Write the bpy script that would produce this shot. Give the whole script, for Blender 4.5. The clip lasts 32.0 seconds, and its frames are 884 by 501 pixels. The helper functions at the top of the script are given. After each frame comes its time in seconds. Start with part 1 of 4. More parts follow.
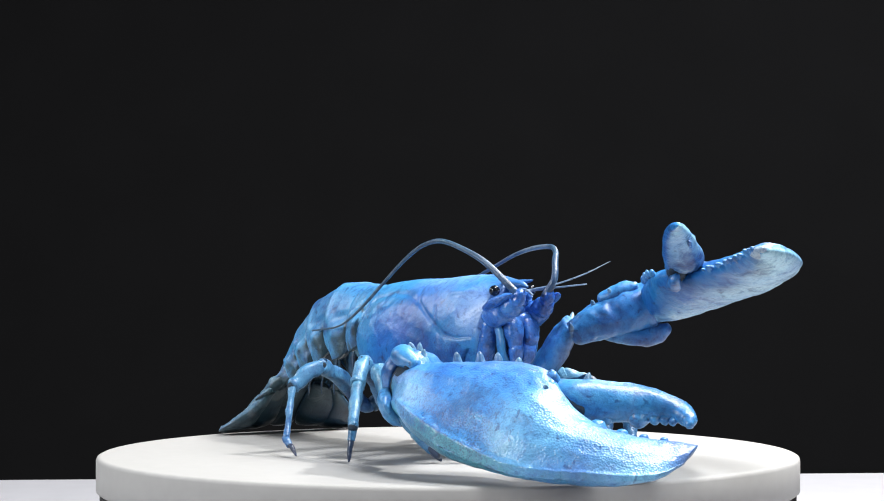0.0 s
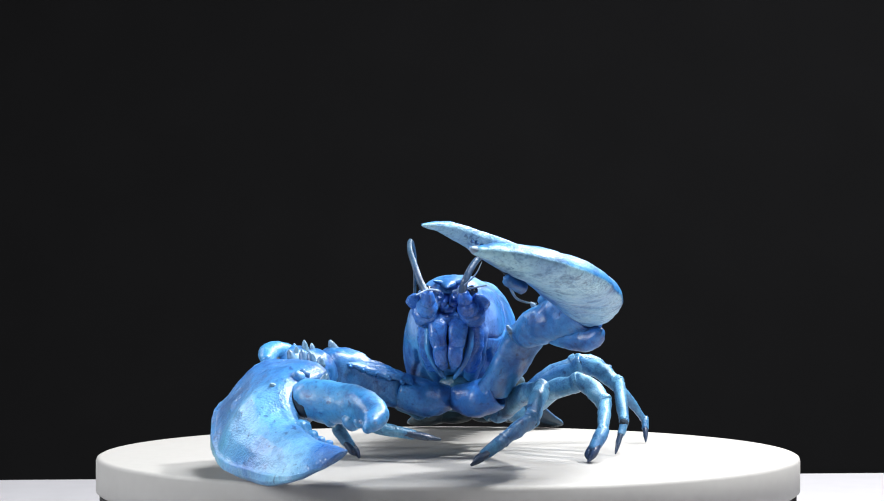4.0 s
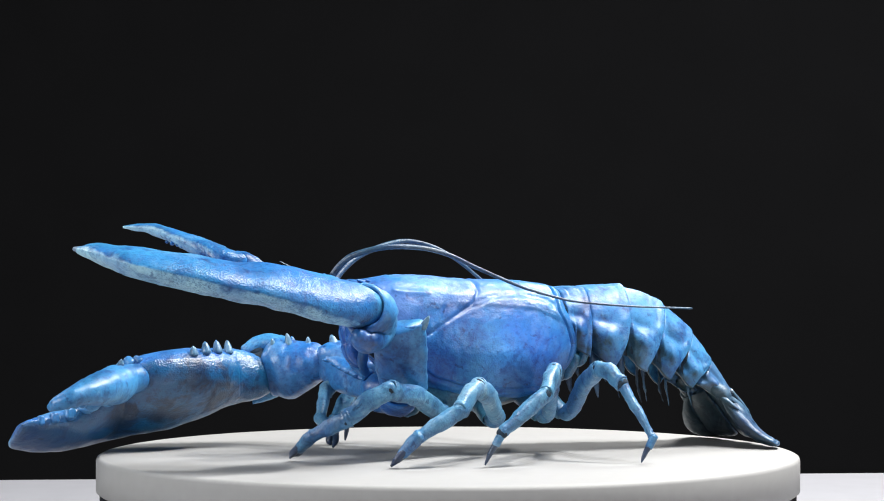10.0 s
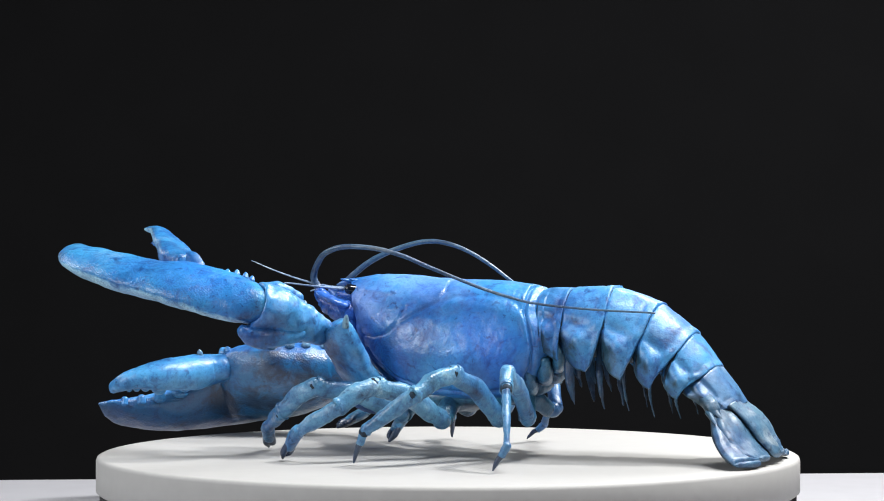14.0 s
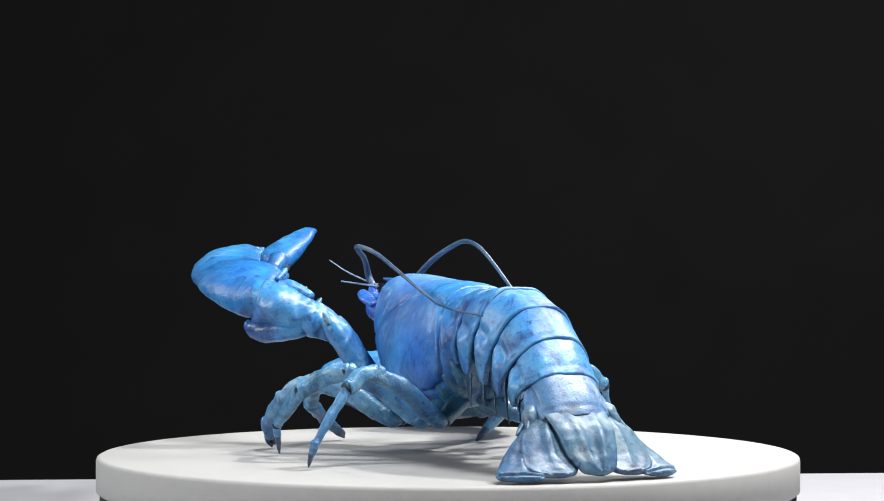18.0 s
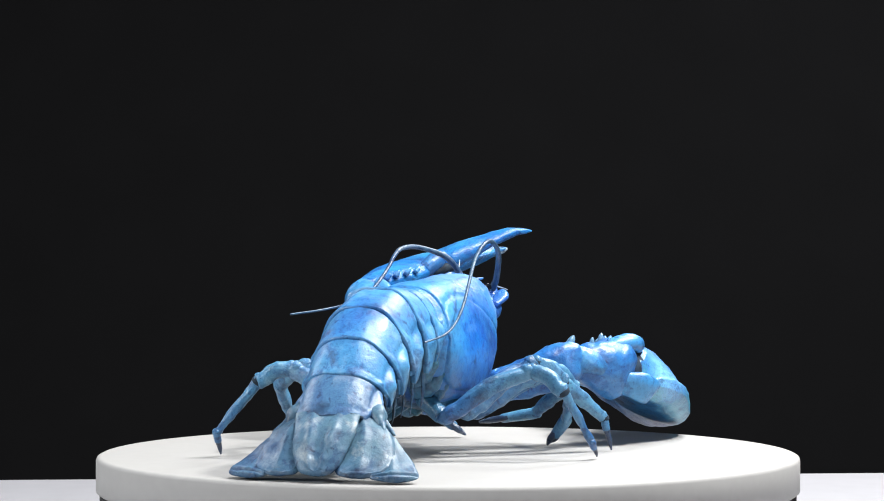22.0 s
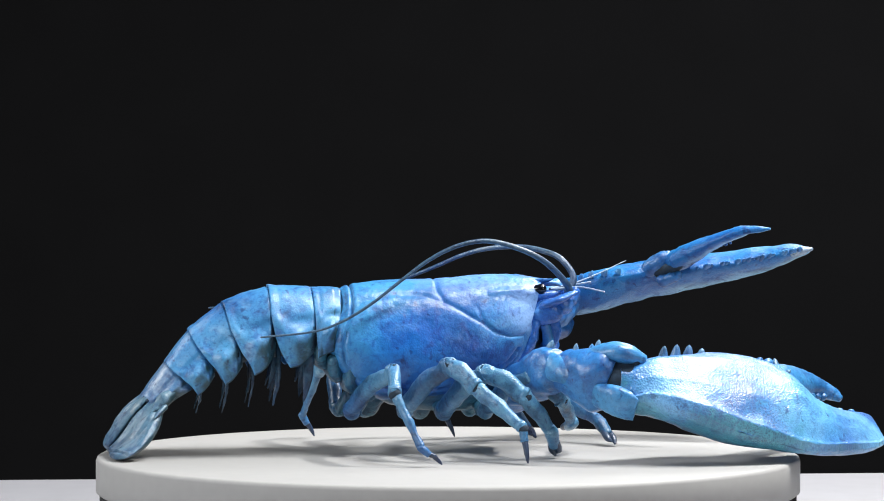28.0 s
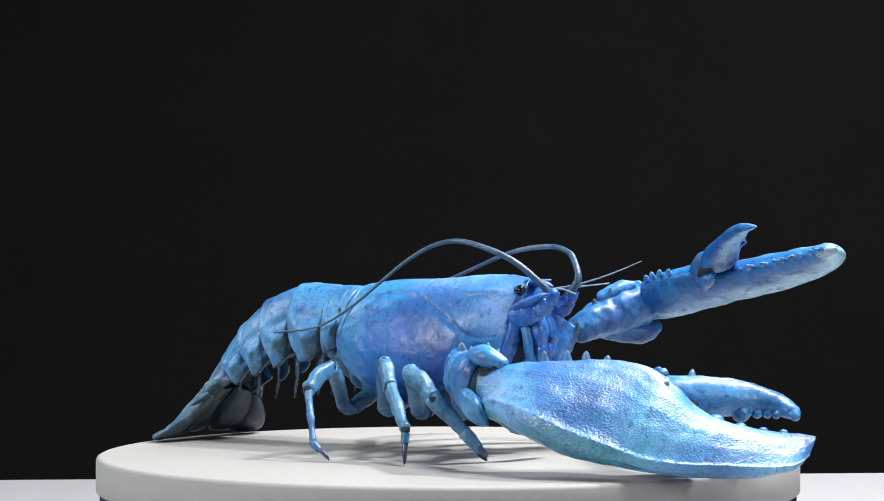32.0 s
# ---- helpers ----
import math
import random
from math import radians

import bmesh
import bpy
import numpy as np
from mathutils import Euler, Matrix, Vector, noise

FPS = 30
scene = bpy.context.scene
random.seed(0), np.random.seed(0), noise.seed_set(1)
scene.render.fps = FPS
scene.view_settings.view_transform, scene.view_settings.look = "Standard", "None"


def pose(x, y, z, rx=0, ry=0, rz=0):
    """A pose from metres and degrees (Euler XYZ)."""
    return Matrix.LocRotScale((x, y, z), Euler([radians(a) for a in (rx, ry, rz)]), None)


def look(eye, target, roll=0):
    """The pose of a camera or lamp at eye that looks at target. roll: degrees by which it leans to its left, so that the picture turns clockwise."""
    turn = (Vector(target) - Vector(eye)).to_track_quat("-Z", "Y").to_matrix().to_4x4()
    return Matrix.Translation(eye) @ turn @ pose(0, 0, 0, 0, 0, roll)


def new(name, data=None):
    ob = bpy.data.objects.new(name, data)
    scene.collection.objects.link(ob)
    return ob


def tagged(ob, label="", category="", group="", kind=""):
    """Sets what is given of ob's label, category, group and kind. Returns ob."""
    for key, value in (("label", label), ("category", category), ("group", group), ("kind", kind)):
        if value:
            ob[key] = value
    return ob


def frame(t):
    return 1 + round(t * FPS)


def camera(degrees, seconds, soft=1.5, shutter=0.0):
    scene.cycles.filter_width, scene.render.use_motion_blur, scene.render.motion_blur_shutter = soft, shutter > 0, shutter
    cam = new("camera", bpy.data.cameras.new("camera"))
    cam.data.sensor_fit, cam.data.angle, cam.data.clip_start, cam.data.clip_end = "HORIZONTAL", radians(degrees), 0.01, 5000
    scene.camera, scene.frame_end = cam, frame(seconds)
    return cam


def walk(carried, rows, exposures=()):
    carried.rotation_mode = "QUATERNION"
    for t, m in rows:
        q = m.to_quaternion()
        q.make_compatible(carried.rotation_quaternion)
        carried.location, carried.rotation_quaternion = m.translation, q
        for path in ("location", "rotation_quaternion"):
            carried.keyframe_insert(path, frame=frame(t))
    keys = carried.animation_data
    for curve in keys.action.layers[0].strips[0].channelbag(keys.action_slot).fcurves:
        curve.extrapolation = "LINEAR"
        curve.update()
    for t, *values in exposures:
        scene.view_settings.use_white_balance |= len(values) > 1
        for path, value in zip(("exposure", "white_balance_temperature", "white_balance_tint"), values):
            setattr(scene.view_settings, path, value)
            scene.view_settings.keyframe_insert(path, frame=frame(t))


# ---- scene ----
cam = camera(21.076, 32.0, 1.05)
eye = (0.0, -2.048, 0.1746)
view = look(eye, (eye[0] - 0.00251, eye[1] + 1.0, eye[2] - 0.00039))
# the film camera opens a little wider on the front and on the rear view
walk(cam, [(0, view), (32, view)], [(0, 0.15), (3, 0.15), (7, 0.08), (9, -0.10), (12, -0.12), (14, -0.06), (18, 0.0), (20, 0.08), (23, 0.03), (25, -0.02), (28, -0.14), (30, -0.10), (32, -0.04)])

# ---- light ----
world = bpy.data.worlds.new("studio_dark")
scene.world = world
world.use_nodes = True
world.node_tree.nodes["Background"].inputs[0].default_value = (0.02, 0.022, 0.026, 1)
world.node_tree.nodes["Background"].inputs[1].default_value = 0.2


def softbox(name, at, aim, wide, high, watts, colour=(1, 1, 1)):
    data = bpy.data.lights.new(name, "AREA")
    data.shape, data.size, data.size_y, data.energy, data.color = "RECTANGLE", wide, high, watts, colour
    lamp = new(name, data)
    lamp.matrix_world = look(at, aim)
    return lamp


softbox("softbox_key", (0.80, 0.05, 1.20), (0, 0, 0.05), 0.09, 0.09, 25, (1, 0.985, 0.96))
softbox("softbox_top", (0.40, -0.36, 1.45), (0, 0, 0.05), 0.46, 0.46, 30, (0.98, 0.99, 1))
softbox("softbox_back_right", (0.55, 0.85, 1.00), (0, 0, 0.10), 0.36, 0.36, 12, (1, 0.99, 0.98))
softbox("softbox_back_left", (-1.20, 0.45, 0.80), (0, 0, 0.10), 0.40, 0.50, 6, (0.97, 0.985, 1))
softbox("softbox_left", (-1.40, -0.95, 0.60), (0, 0, 0.06), 0.40, 0.50, 16.5, (0.97, 0.985, 1))
softbox("softbox_right", (1.10, -1.25, 0.55), (0, 0, 0.08), 0.40, 0.50, 4.8, (1, 0.99, 0.98))
# unseen fill lamp, added to brighten the right side of the backdrop
softbox("backdrop_fill", (1.55, 1.30, 1.50), (1.35, 2.60, 0.85), 0.50, 0.50, 12, (1, 1, 1))


# ---- materials ----
def links(mat):
    mat.use_nodes = True
    nt = mat.node_tree
    return nt.nodes, nt.links, nt.nodes["Principled BSDF"]


def ramp(nodes, stops):
    r = nodes.new("ShaderNodeValToRGB")
    while len(r.color_ramp.elements) < len(stops):
        r.color_ramp.elements.new(0.5)
    for e, (p, c) in zip(r.color_ramp.elements, stops):
        e.position, e.color = p, (*c, 1)
    return r


def plain(name, colour, rough, grain=0.0, scale=60.0, spread=0.12, gloss=0.5):
    """A paint or plastic with a slight unevenness."""
    mat = bpy.data.materials.new(name)
    nodes, link, bsdf = links(mat)
    tc = nodes.new("ShaderNodeTexCoord")
    n = nodes.new("ShaderNodeTexNoise")
    n.inputs["Scale"].default_value, n.inputs["Detail"].default_value = scale, 5
    link.new(tc.outputs["Object"], n.inputs["Vector"])
    r = ramp(nodes, [(0.3, tuple(c * (1 - spread) for c in colour)), (0.7, tuple(min(1, c * (1 + spread)) for c in colour))])
    link.new(n.outputs["Fac"], r.inputs[0])
    link.new(r.outputs[0], bsdf.inputs["Base Color"])
    bsdf.inputs["Roughness"].default_value = rough
    bsdf.inputs["Specular IOR Level"].default_value = gloss
    if grain:
        b = nodes.new("ShaderNodeBump")
        b.inputs["Strength"].default_value, b.inputs["Distance"].default_value = grain, 0.001
        link.new(n.outputs["Fac"], b.inputs["Height"])
        link.new(b.outputs[0], bsdf.inputs["Normal"])
    return mat


def shell(name, deep, mid, pale, rough=0.36, pits=0.30, blotch=20.0, pale_from=0.60, coat=0.06, sides=(), patches=(), inner=(), stains=(), stipples=(), grime=0.6, wear=0.25, gloss=0.62, dents=0.26, speckle=0.5, grain=620.0):
    """Painted crustacean shell: slow shifts of the pigment, ragged stains, fine speckle and pitted relief."""
    mat = bpy.data.materials.new(name)
    nodes, link, bsdf = links(mat)
    tc = nodes.new("ShaderNodeTexCoord")
    deep, mid, pale = tuple(c * 0.42 for c in deep), tuple(c * k for c, k in zip(mid, (1.22, 0.94, 0.87))), tuple(c * k for c, k in zip(pale, (1.0, 0.92, 0.86)))

    def noise_at(scale, detail=6, distort=0.0, rough_=0.6):
        n = nodes.new("ShaderNodeTexNoise")
        n.inputs["Scale"].default_value, n.inputs["Detail"].default_value = scale, detail
        n.inputs["Distortion"].default_value, n.inputs["Roughness"].default_value = distort, rough_
        link.new(tc.outputs["Object"], n.inputs["Vector"])
        return n.outputs["Fac"]

    def mixed(factor, under, over, blend="MIX"):
        m = nodes.new("ShaderNodeMixRGB")
        m.blend_type = blend
        for socket_, value in zip(m.inputs, (factor, under, over)):
            if isinstance(value, (int, float)):
                socket_.default_value = value
            elif isinstance(value, tuple):
                socket_.default_value = (*value, 1)
            else:
                link.new(value, socket_)
        return m.outputs[0]

    def graded(source, stops):
        r = ramp(nodes, stops)
        link.new(source, r.inputs[0])
        return r.outputs[0]

    def spot(centre, radius, ragg):
        """1 within the radius of a place, 0 outside, with a ragged rim."""
        far = nodes.new("ShaderNodeVectorMath")
        far.operation, far.inputs[1].default_value = "DISTANCE", centre
        link.new(tc.outputs["Object"], far.inputs[0])
        ragged = nodes.new("ShaderNodeMath")
        ragged.operation, ragged.inputs[1].default_value = "MULTIPLY_ADD", radius * ragg
        link.new(dirt, ragged.inputs[0])
        link.new(far.outputs["Value"], ragged.inputs[2])
        span = nodes.new("ShaderNodeMapRange")
        span.interpolation_type = "SMOOTHSTEP"
        span.inputs["From Min"].default_value, span.inputs["From Max"].default_value = radius * (1.25 + 0.5 * ragg), radius * (0.35 + 0.5 * ragg)
        link.new(ragged.outputs[0], span.inputs["Value"])
        return span.outputs[0]

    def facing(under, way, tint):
        """Another colour on the side that faces the given way."""
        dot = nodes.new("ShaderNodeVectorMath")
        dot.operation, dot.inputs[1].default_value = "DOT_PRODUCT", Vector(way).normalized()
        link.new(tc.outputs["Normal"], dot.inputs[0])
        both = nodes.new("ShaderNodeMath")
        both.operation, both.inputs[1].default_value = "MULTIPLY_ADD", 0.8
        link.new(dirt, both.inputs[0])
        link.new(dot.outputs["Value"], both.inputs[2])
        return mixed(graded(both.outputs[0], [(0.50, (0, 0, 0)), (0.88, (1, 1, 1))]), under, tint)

    dirt = noise_at(75, 6, 0.8, 0.65)
    base = graded(noise_at(blotch, 7, 0.35, 0.62), [(0.28, deep), (0.48, mid), (pale_from + 0.02, mid), (min(0.98, pale_from + 0.30), pale)])
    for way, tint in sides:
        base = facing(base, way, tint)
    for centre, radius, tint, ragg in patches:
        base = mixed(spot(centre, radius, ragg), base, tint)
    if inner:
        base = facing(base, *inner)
    for centre, radius, tint, ragg in stains:
        base = mixed(spot(centre, radius, ragg), base, tint)
    base = mixed(0.75, base, graded(noise_at(11, 3, 0.2, 0.5), [(0.36, (0.38, 0.52, 0.80)), (0.50, (1, 1, 1)), (0.63, (1.5, 1.3, 1.10))]), "MULTIPLY")
    # stains with ragged rims, mottling, speckle, scattered dark specks
    base = mixed(grime, base, graded(dirt, [(0.30, (0.06, 0.11, 0.24)), (0.415, (0.44, 0.58, 0.78)), (0.48, (0.96, 0.97, 0.99)), (0.60, (1.06, 1.04, 1.02))]), "MULTIPLY")
    base = mixed(0.32, base, graded(noise_at(190, 6, 0.3, 0.75), [(0.36, (0.30, 0.42, 0.60)), (0.49, (1, 1, 1)), (0.66, (1.5, 1.35, 1.2))]), "MULTIPLY")
    base = mixed(speckle, base, graded(noise_at(420, 3), [(0.30, (0.25, 0.33, 0.46)), (0.46, (1, 1, 1))]), "MULTIPLY")
    base = mixed(0.7, base, graded(noise_at(140, 3, 0.4, 0.5), [(0.64, (1, 1, 1)), (0.69, (0.16, 0.24, 0.38))]), "MULTIPLY")
    cells = nodes.new("ShaderNodeTexVoronoi")
    cells.inputs["Scale"].default_value = grain
    link.new(tc.outputs["Object"], cells.inputs["Vector"])
    for centre, radius, tint, ragg in stipples:
        # dense dark dots in the pits of the shell
        dots = graded(cells.outputs["Distance"], [(0.20, (1, 1, 1)), (0.55, (0, 0, 0))])
        base = mixed(mixed(1.0, mixed(1.0, spot(centre, radius, ragg), dots, "MULTIPLY"), (0.6, 0.6, 0.6), "MULTIPLY"), base, tint)
    # places where the paint is rubbed thin
    base = mixed(graded(noise_at(36, 6, 0.7, 0.65), [(0.54, (0, 0, 0)), (0.78, (wear, wear, wear))]), base, pale)
    link.new(base, bsdf.inputs["Base Color"])
    rr = nodes.new("ShaderNodeMapRange")
    rr.inputs["From Min"].default_value, rr.inputs["From Max"].default_value = 0.3, 0.7
    rr.inputs["To Min"].default_value, rr.inputs["To Max"].default_value = rough + 0.12, rough - 0.07
    link.new(dirt, rr.inputs["Value"])
    link.new(rr.outputs[0], bsdf.inputs["Roughness"])
    bsdf.inputs["Coat Weight"].default_value, bsdf.inputs["Coat Roughness"].default_value = coat, 0.22
    bsdf.inputs["Specular IOR Level"].default_value = gloss
    b1 = nodes.new("ShaderNodeBump")
    b1.inputs["Strength"].default_value, b1.inputs["Distance"].default_value = pits, 0.0009
    link.new(cells.outputs["Distance"], b1.inputs["Height"])
    b2 = nodes.new("ShaderNodeBump")
    b2.inputs["Strength"].default_value, b2.inputs["Distance"].default_value = dents, 0.0014
    link.new(dirt, b2.inputs["Height"])
    link.new(b1.outputs[0], b2.inputs["Normal"])
    link.new(b2.outputs[0], bsdf.inputs["Normal"])
    return mat


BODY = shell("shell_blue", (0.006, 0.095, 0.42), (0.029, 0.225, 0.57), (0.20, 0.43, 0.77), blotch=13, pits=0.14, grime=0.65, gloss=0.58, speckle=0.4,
             # lavender beside the eyes: pigment plus front light painted in
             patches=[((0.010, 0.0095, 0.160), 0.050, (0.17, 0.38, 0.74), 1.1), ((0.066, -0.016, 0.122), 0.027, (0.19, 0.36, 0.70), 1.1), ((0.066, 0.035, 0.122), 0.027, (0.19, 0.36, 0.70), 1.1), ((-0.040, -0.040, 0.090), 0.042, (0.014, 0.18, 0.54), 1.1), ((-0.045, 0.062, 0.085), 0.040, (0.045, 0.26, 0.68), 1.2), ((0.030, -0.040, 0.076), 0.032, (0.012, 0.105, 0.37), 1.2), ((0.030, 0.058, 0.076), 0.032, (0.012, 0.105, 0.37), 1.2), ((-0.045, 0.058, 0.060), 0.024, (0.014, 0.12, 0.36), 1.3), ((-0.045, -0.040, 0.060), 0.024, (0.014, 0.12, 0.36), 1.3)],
             stipples=[((0.040, -0.036, 0.084), 0.026, (0.010, 0.05, 0.20), 1.0), ((0.040, 0.054, 0.084), 0.026, (0.010, 0.05, 0.20), 1.0)])
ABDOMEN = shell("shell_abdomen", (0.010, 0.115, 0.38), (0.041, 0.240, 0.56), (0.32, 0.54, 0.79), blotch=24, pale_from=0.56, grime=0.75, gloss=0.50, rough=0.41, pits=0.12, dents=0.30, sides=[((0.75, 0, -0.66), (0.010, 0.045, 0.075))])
HEAD = shell("shell_ultramarine", (0.006, 0.050, 0.33), (0.032, 0.175, 0.60), (0.12, 0.38, 0.80), rough=0.27, grime=0.65, blotch=45, pale_from=0.56)
CLAW = shell("shell_claw", (0.008, 0.10, 0.36), (0.034, 0.235, 0.58), (0.28, 0.54, 0.82), pits=0.12, blotch=22, pale_from=0.56)
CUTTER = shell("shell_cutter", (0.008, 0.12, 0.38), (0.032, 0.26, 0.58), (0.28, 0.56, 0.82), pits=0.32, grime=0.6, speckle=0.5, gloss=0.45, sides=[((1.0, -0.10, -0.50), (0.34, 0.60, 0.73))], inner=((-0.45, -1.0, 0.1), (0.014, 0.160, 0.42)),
               patches=[((0.245, 0.074, 0.150), 0.034, (0.010, 0.095, 0.27), 1.4), ((0.300, 0.060, 0.160), 0.028, (0.010, 0.085, 0.21), 1.4), ((0.175, 0.080, 0.132), 0.044, (0.014, 0.15, 0.46), 1.4), ((0.165, 0.108, 0.158), 0.040, (0.040, 0.29, 0.64), 1.3)],
               stipples=[((0.19, 0.155, 0.138), 0.05, (0.012, 0.09, 0.22), 1.6), ((0.27, 0.140, 0.156), 0.04, (0.012, 0.09, 0.22), 1.8)])
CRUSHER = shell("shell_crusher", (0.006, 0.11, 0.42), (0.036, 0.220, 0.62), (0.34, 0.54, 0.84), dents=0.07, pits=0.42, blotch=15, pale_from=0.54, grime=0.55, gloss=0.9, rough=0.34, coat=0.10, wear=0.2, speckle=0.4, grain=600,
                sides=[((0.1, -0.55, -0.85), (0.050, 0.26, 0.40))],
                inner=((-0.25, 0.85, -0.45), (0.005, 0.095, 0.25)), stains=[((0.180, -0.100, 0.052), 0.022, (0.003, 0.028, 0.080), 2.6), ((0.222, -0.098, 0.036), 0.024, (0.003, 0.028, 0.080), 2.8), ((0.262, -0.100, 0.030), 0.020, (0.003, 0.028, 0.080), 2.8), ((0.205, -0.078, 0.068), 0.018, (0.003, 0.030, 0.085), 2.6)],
                patches=[((0.290, -0.125, 0.040), 0.044, (0.11, 0.37, 0.70), 1.0), ((0.345, -0.090, 0.022), 0.036, (0.20, 0.50, 0.70), 1.0), ((0.160, -0.160, 0.062), 0.030, (0.14, 0.40, 0.74), 1.4)],
                stipples=[((0.232, -0.148, 0.052), 0.040, (0.050, 0.085, 0.22), 1.5), ((0.185, -0.160, 0.055), 0.034, (0.060, 0.11, 0.27), 1.6), ((0.24, -0.166, 0.020), 0.035, (0.012, 0.10, 0.16), 1.6)])
ARM = shell("shell_arm", (0.005, 0.075, 0.34), (0.020, 0.17, 0.52), (0.22, 0.46, 0.78), pits=0.16, blotch=24, pale_from=0.57, grime=0.65, rough=0.34)
TEAL = shell("shell_teal", (0.010, 0.08, 0.15), (0.030, 0.17, 0.29), (0.22, 0.47, 0.60), grime=0.75)
LEG = shell("shell_leg", (0.012, 0.10, 0.27), (0.050, 0.22, 0.44), (0.34, 0.58, 0.76), blotch=34, pale_from=0.55, grime=0.6)
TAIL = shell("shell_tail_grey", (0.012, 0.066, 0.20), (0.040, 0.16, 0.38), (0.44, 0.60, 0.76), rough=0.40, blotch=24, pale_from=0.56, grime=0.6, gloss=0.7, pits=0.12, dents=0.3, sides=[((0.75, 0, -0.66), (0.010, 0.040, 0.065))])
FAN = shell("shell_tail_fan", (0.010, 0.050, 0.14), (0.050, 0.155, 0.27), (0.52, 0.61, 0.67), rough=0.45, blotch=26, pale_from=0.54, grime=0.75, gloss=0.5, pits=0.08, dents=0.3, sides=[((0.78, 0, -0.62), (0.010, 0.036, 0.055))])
# swimmerets: colour darkened to carry the shade under the tail
FIN = shell("shell_swimmeret", (0.004, 0.025, 0.06), (0.010, 0.060, 0.13), (0.08, 0.24, 0.36), grime=0.8)
TIP = shell("shell_dark_tip", (0.008, 0.018, 0.045), (0.02, 0.05, 0.11), (0.08, 0.17, 0.28), rough=0.3)
PALE = shell("shell_pale_tip", (0.10, 0.26, 0.40), (0.26, 0.44, 0.58), (0.52, 0.64, 0.70), rough=0.36)
THORN = shell("shell_thorn", (0.03, 0.12, 0.24), (0.09, 0.26, 0.44), (0.50, 0.62, 0.70), rough=0.34, blotch=90, pits=0.1)
WHISKER = shell("shell_whisker", (0.022, 0.060, 0.12), (0.030, 0.095, 0.18), (0.34, 0.44, 0.56), blotch=60)
# joint skin, and painted shade in seams, gaps and recesses
DARK = plain("membrane_and_gap_shade", (0.007, 0.022, 0.042), 0.8, grain=0.5, scale=200, spread=0.5)
EYE = plain("eye_black", (0.006, 0.008, 0.014), 0.08)
WHITE = plain("platter_white", (0.35, 0.346, 0.339), 0.62, grain=0.06, scale=90, spread=0.02)
GAP = plain("rubber_black", (0.012, 0.012, 0.013), 0.6)
TABLE = plain("table_white", (0.34, 0.34, 0.365), 0.5, grain=0.05, scale=30, spread=0.03)
CLOTH = plain("backdrop_black", (0.0127, 0.0127, 0.0138), 0.9, grain=0.1, scale=8, spread=0.06, gloss=0.12)


# ---- mesh helpers ----
def part(name, bm, material, parent=None, label=""):
    me = bpy.data.meshes.new(name)
    bmesh.ops.recalc_face_normals(bm, faces=bm.faces)
    bm.to_mesh(me)
    bm.free()
    me.materials.append(material)
    me.polygons.foreach_set("use_smooth", [True] * len(me.polygons))
    ob = new(name, me)
    ob.parent = parent
    if label:
        tagged(ob, label)
    return ob


def spline(points, n):
    """n places along a smooth curve through the points (rows of any width), evenly in the rows' number."""
    p = np.array(points, float)
    if len(p) == 2:
        return p[0] + (p[1] - p[0]) * np.linspace(0, 1, n)[:, None]
    q = np.vstack([2 * p[0] - p[1], p, 2 * p[-1] - p[-2]])
    out = []
    for u in np.linspace(0, len(p) - 1, n):
        i = min(int(u), len(p) - 2)
        t = u - i
        a, b, c, d = q[i:i + 4]
        out.append(0.5 * (2 * b + (c - a) * t + (2 * a - 5 * b + 4 * c - d) * t * t + (3 * b - a - 3 * c + d) * t ** 3))
    return np.array(out)


def rings_mesh(rings, caps=(True, True), closed=True):
    bm = bmesh.new()
    rows = [[bm.verts.new(v) for v in r] for r in rings]
    n = len(rings[0])
    for a, b in zip(rows, rows[1:]):
        for i in range(n if closed else n - 1):
            j = (i + 1) % n
            bm.faces.new((a[i], a[j], b[j], b[i]))
    for k, row in ((0, rows[0]), (-1, rows[-1])):
        if caps[k]:
            c = bm.verts.new(np.mean([v.co for v in row], axis=0))
            for i in range(n):
                bm.faces.new((row[i], row[(i + 1) % n], c))
    return bm


def roughen(bm, amp, scale, seed=0.0):
    bm.normal_update()
    for v in bm.verts:
        k = noise.noise(v.co * scale + Vector((seed, seed * 0.7, -seed))) + 0.5 * noise.noise(v.co * scale * 2.7)
        v.co += v.normal * amp * k
    return bm


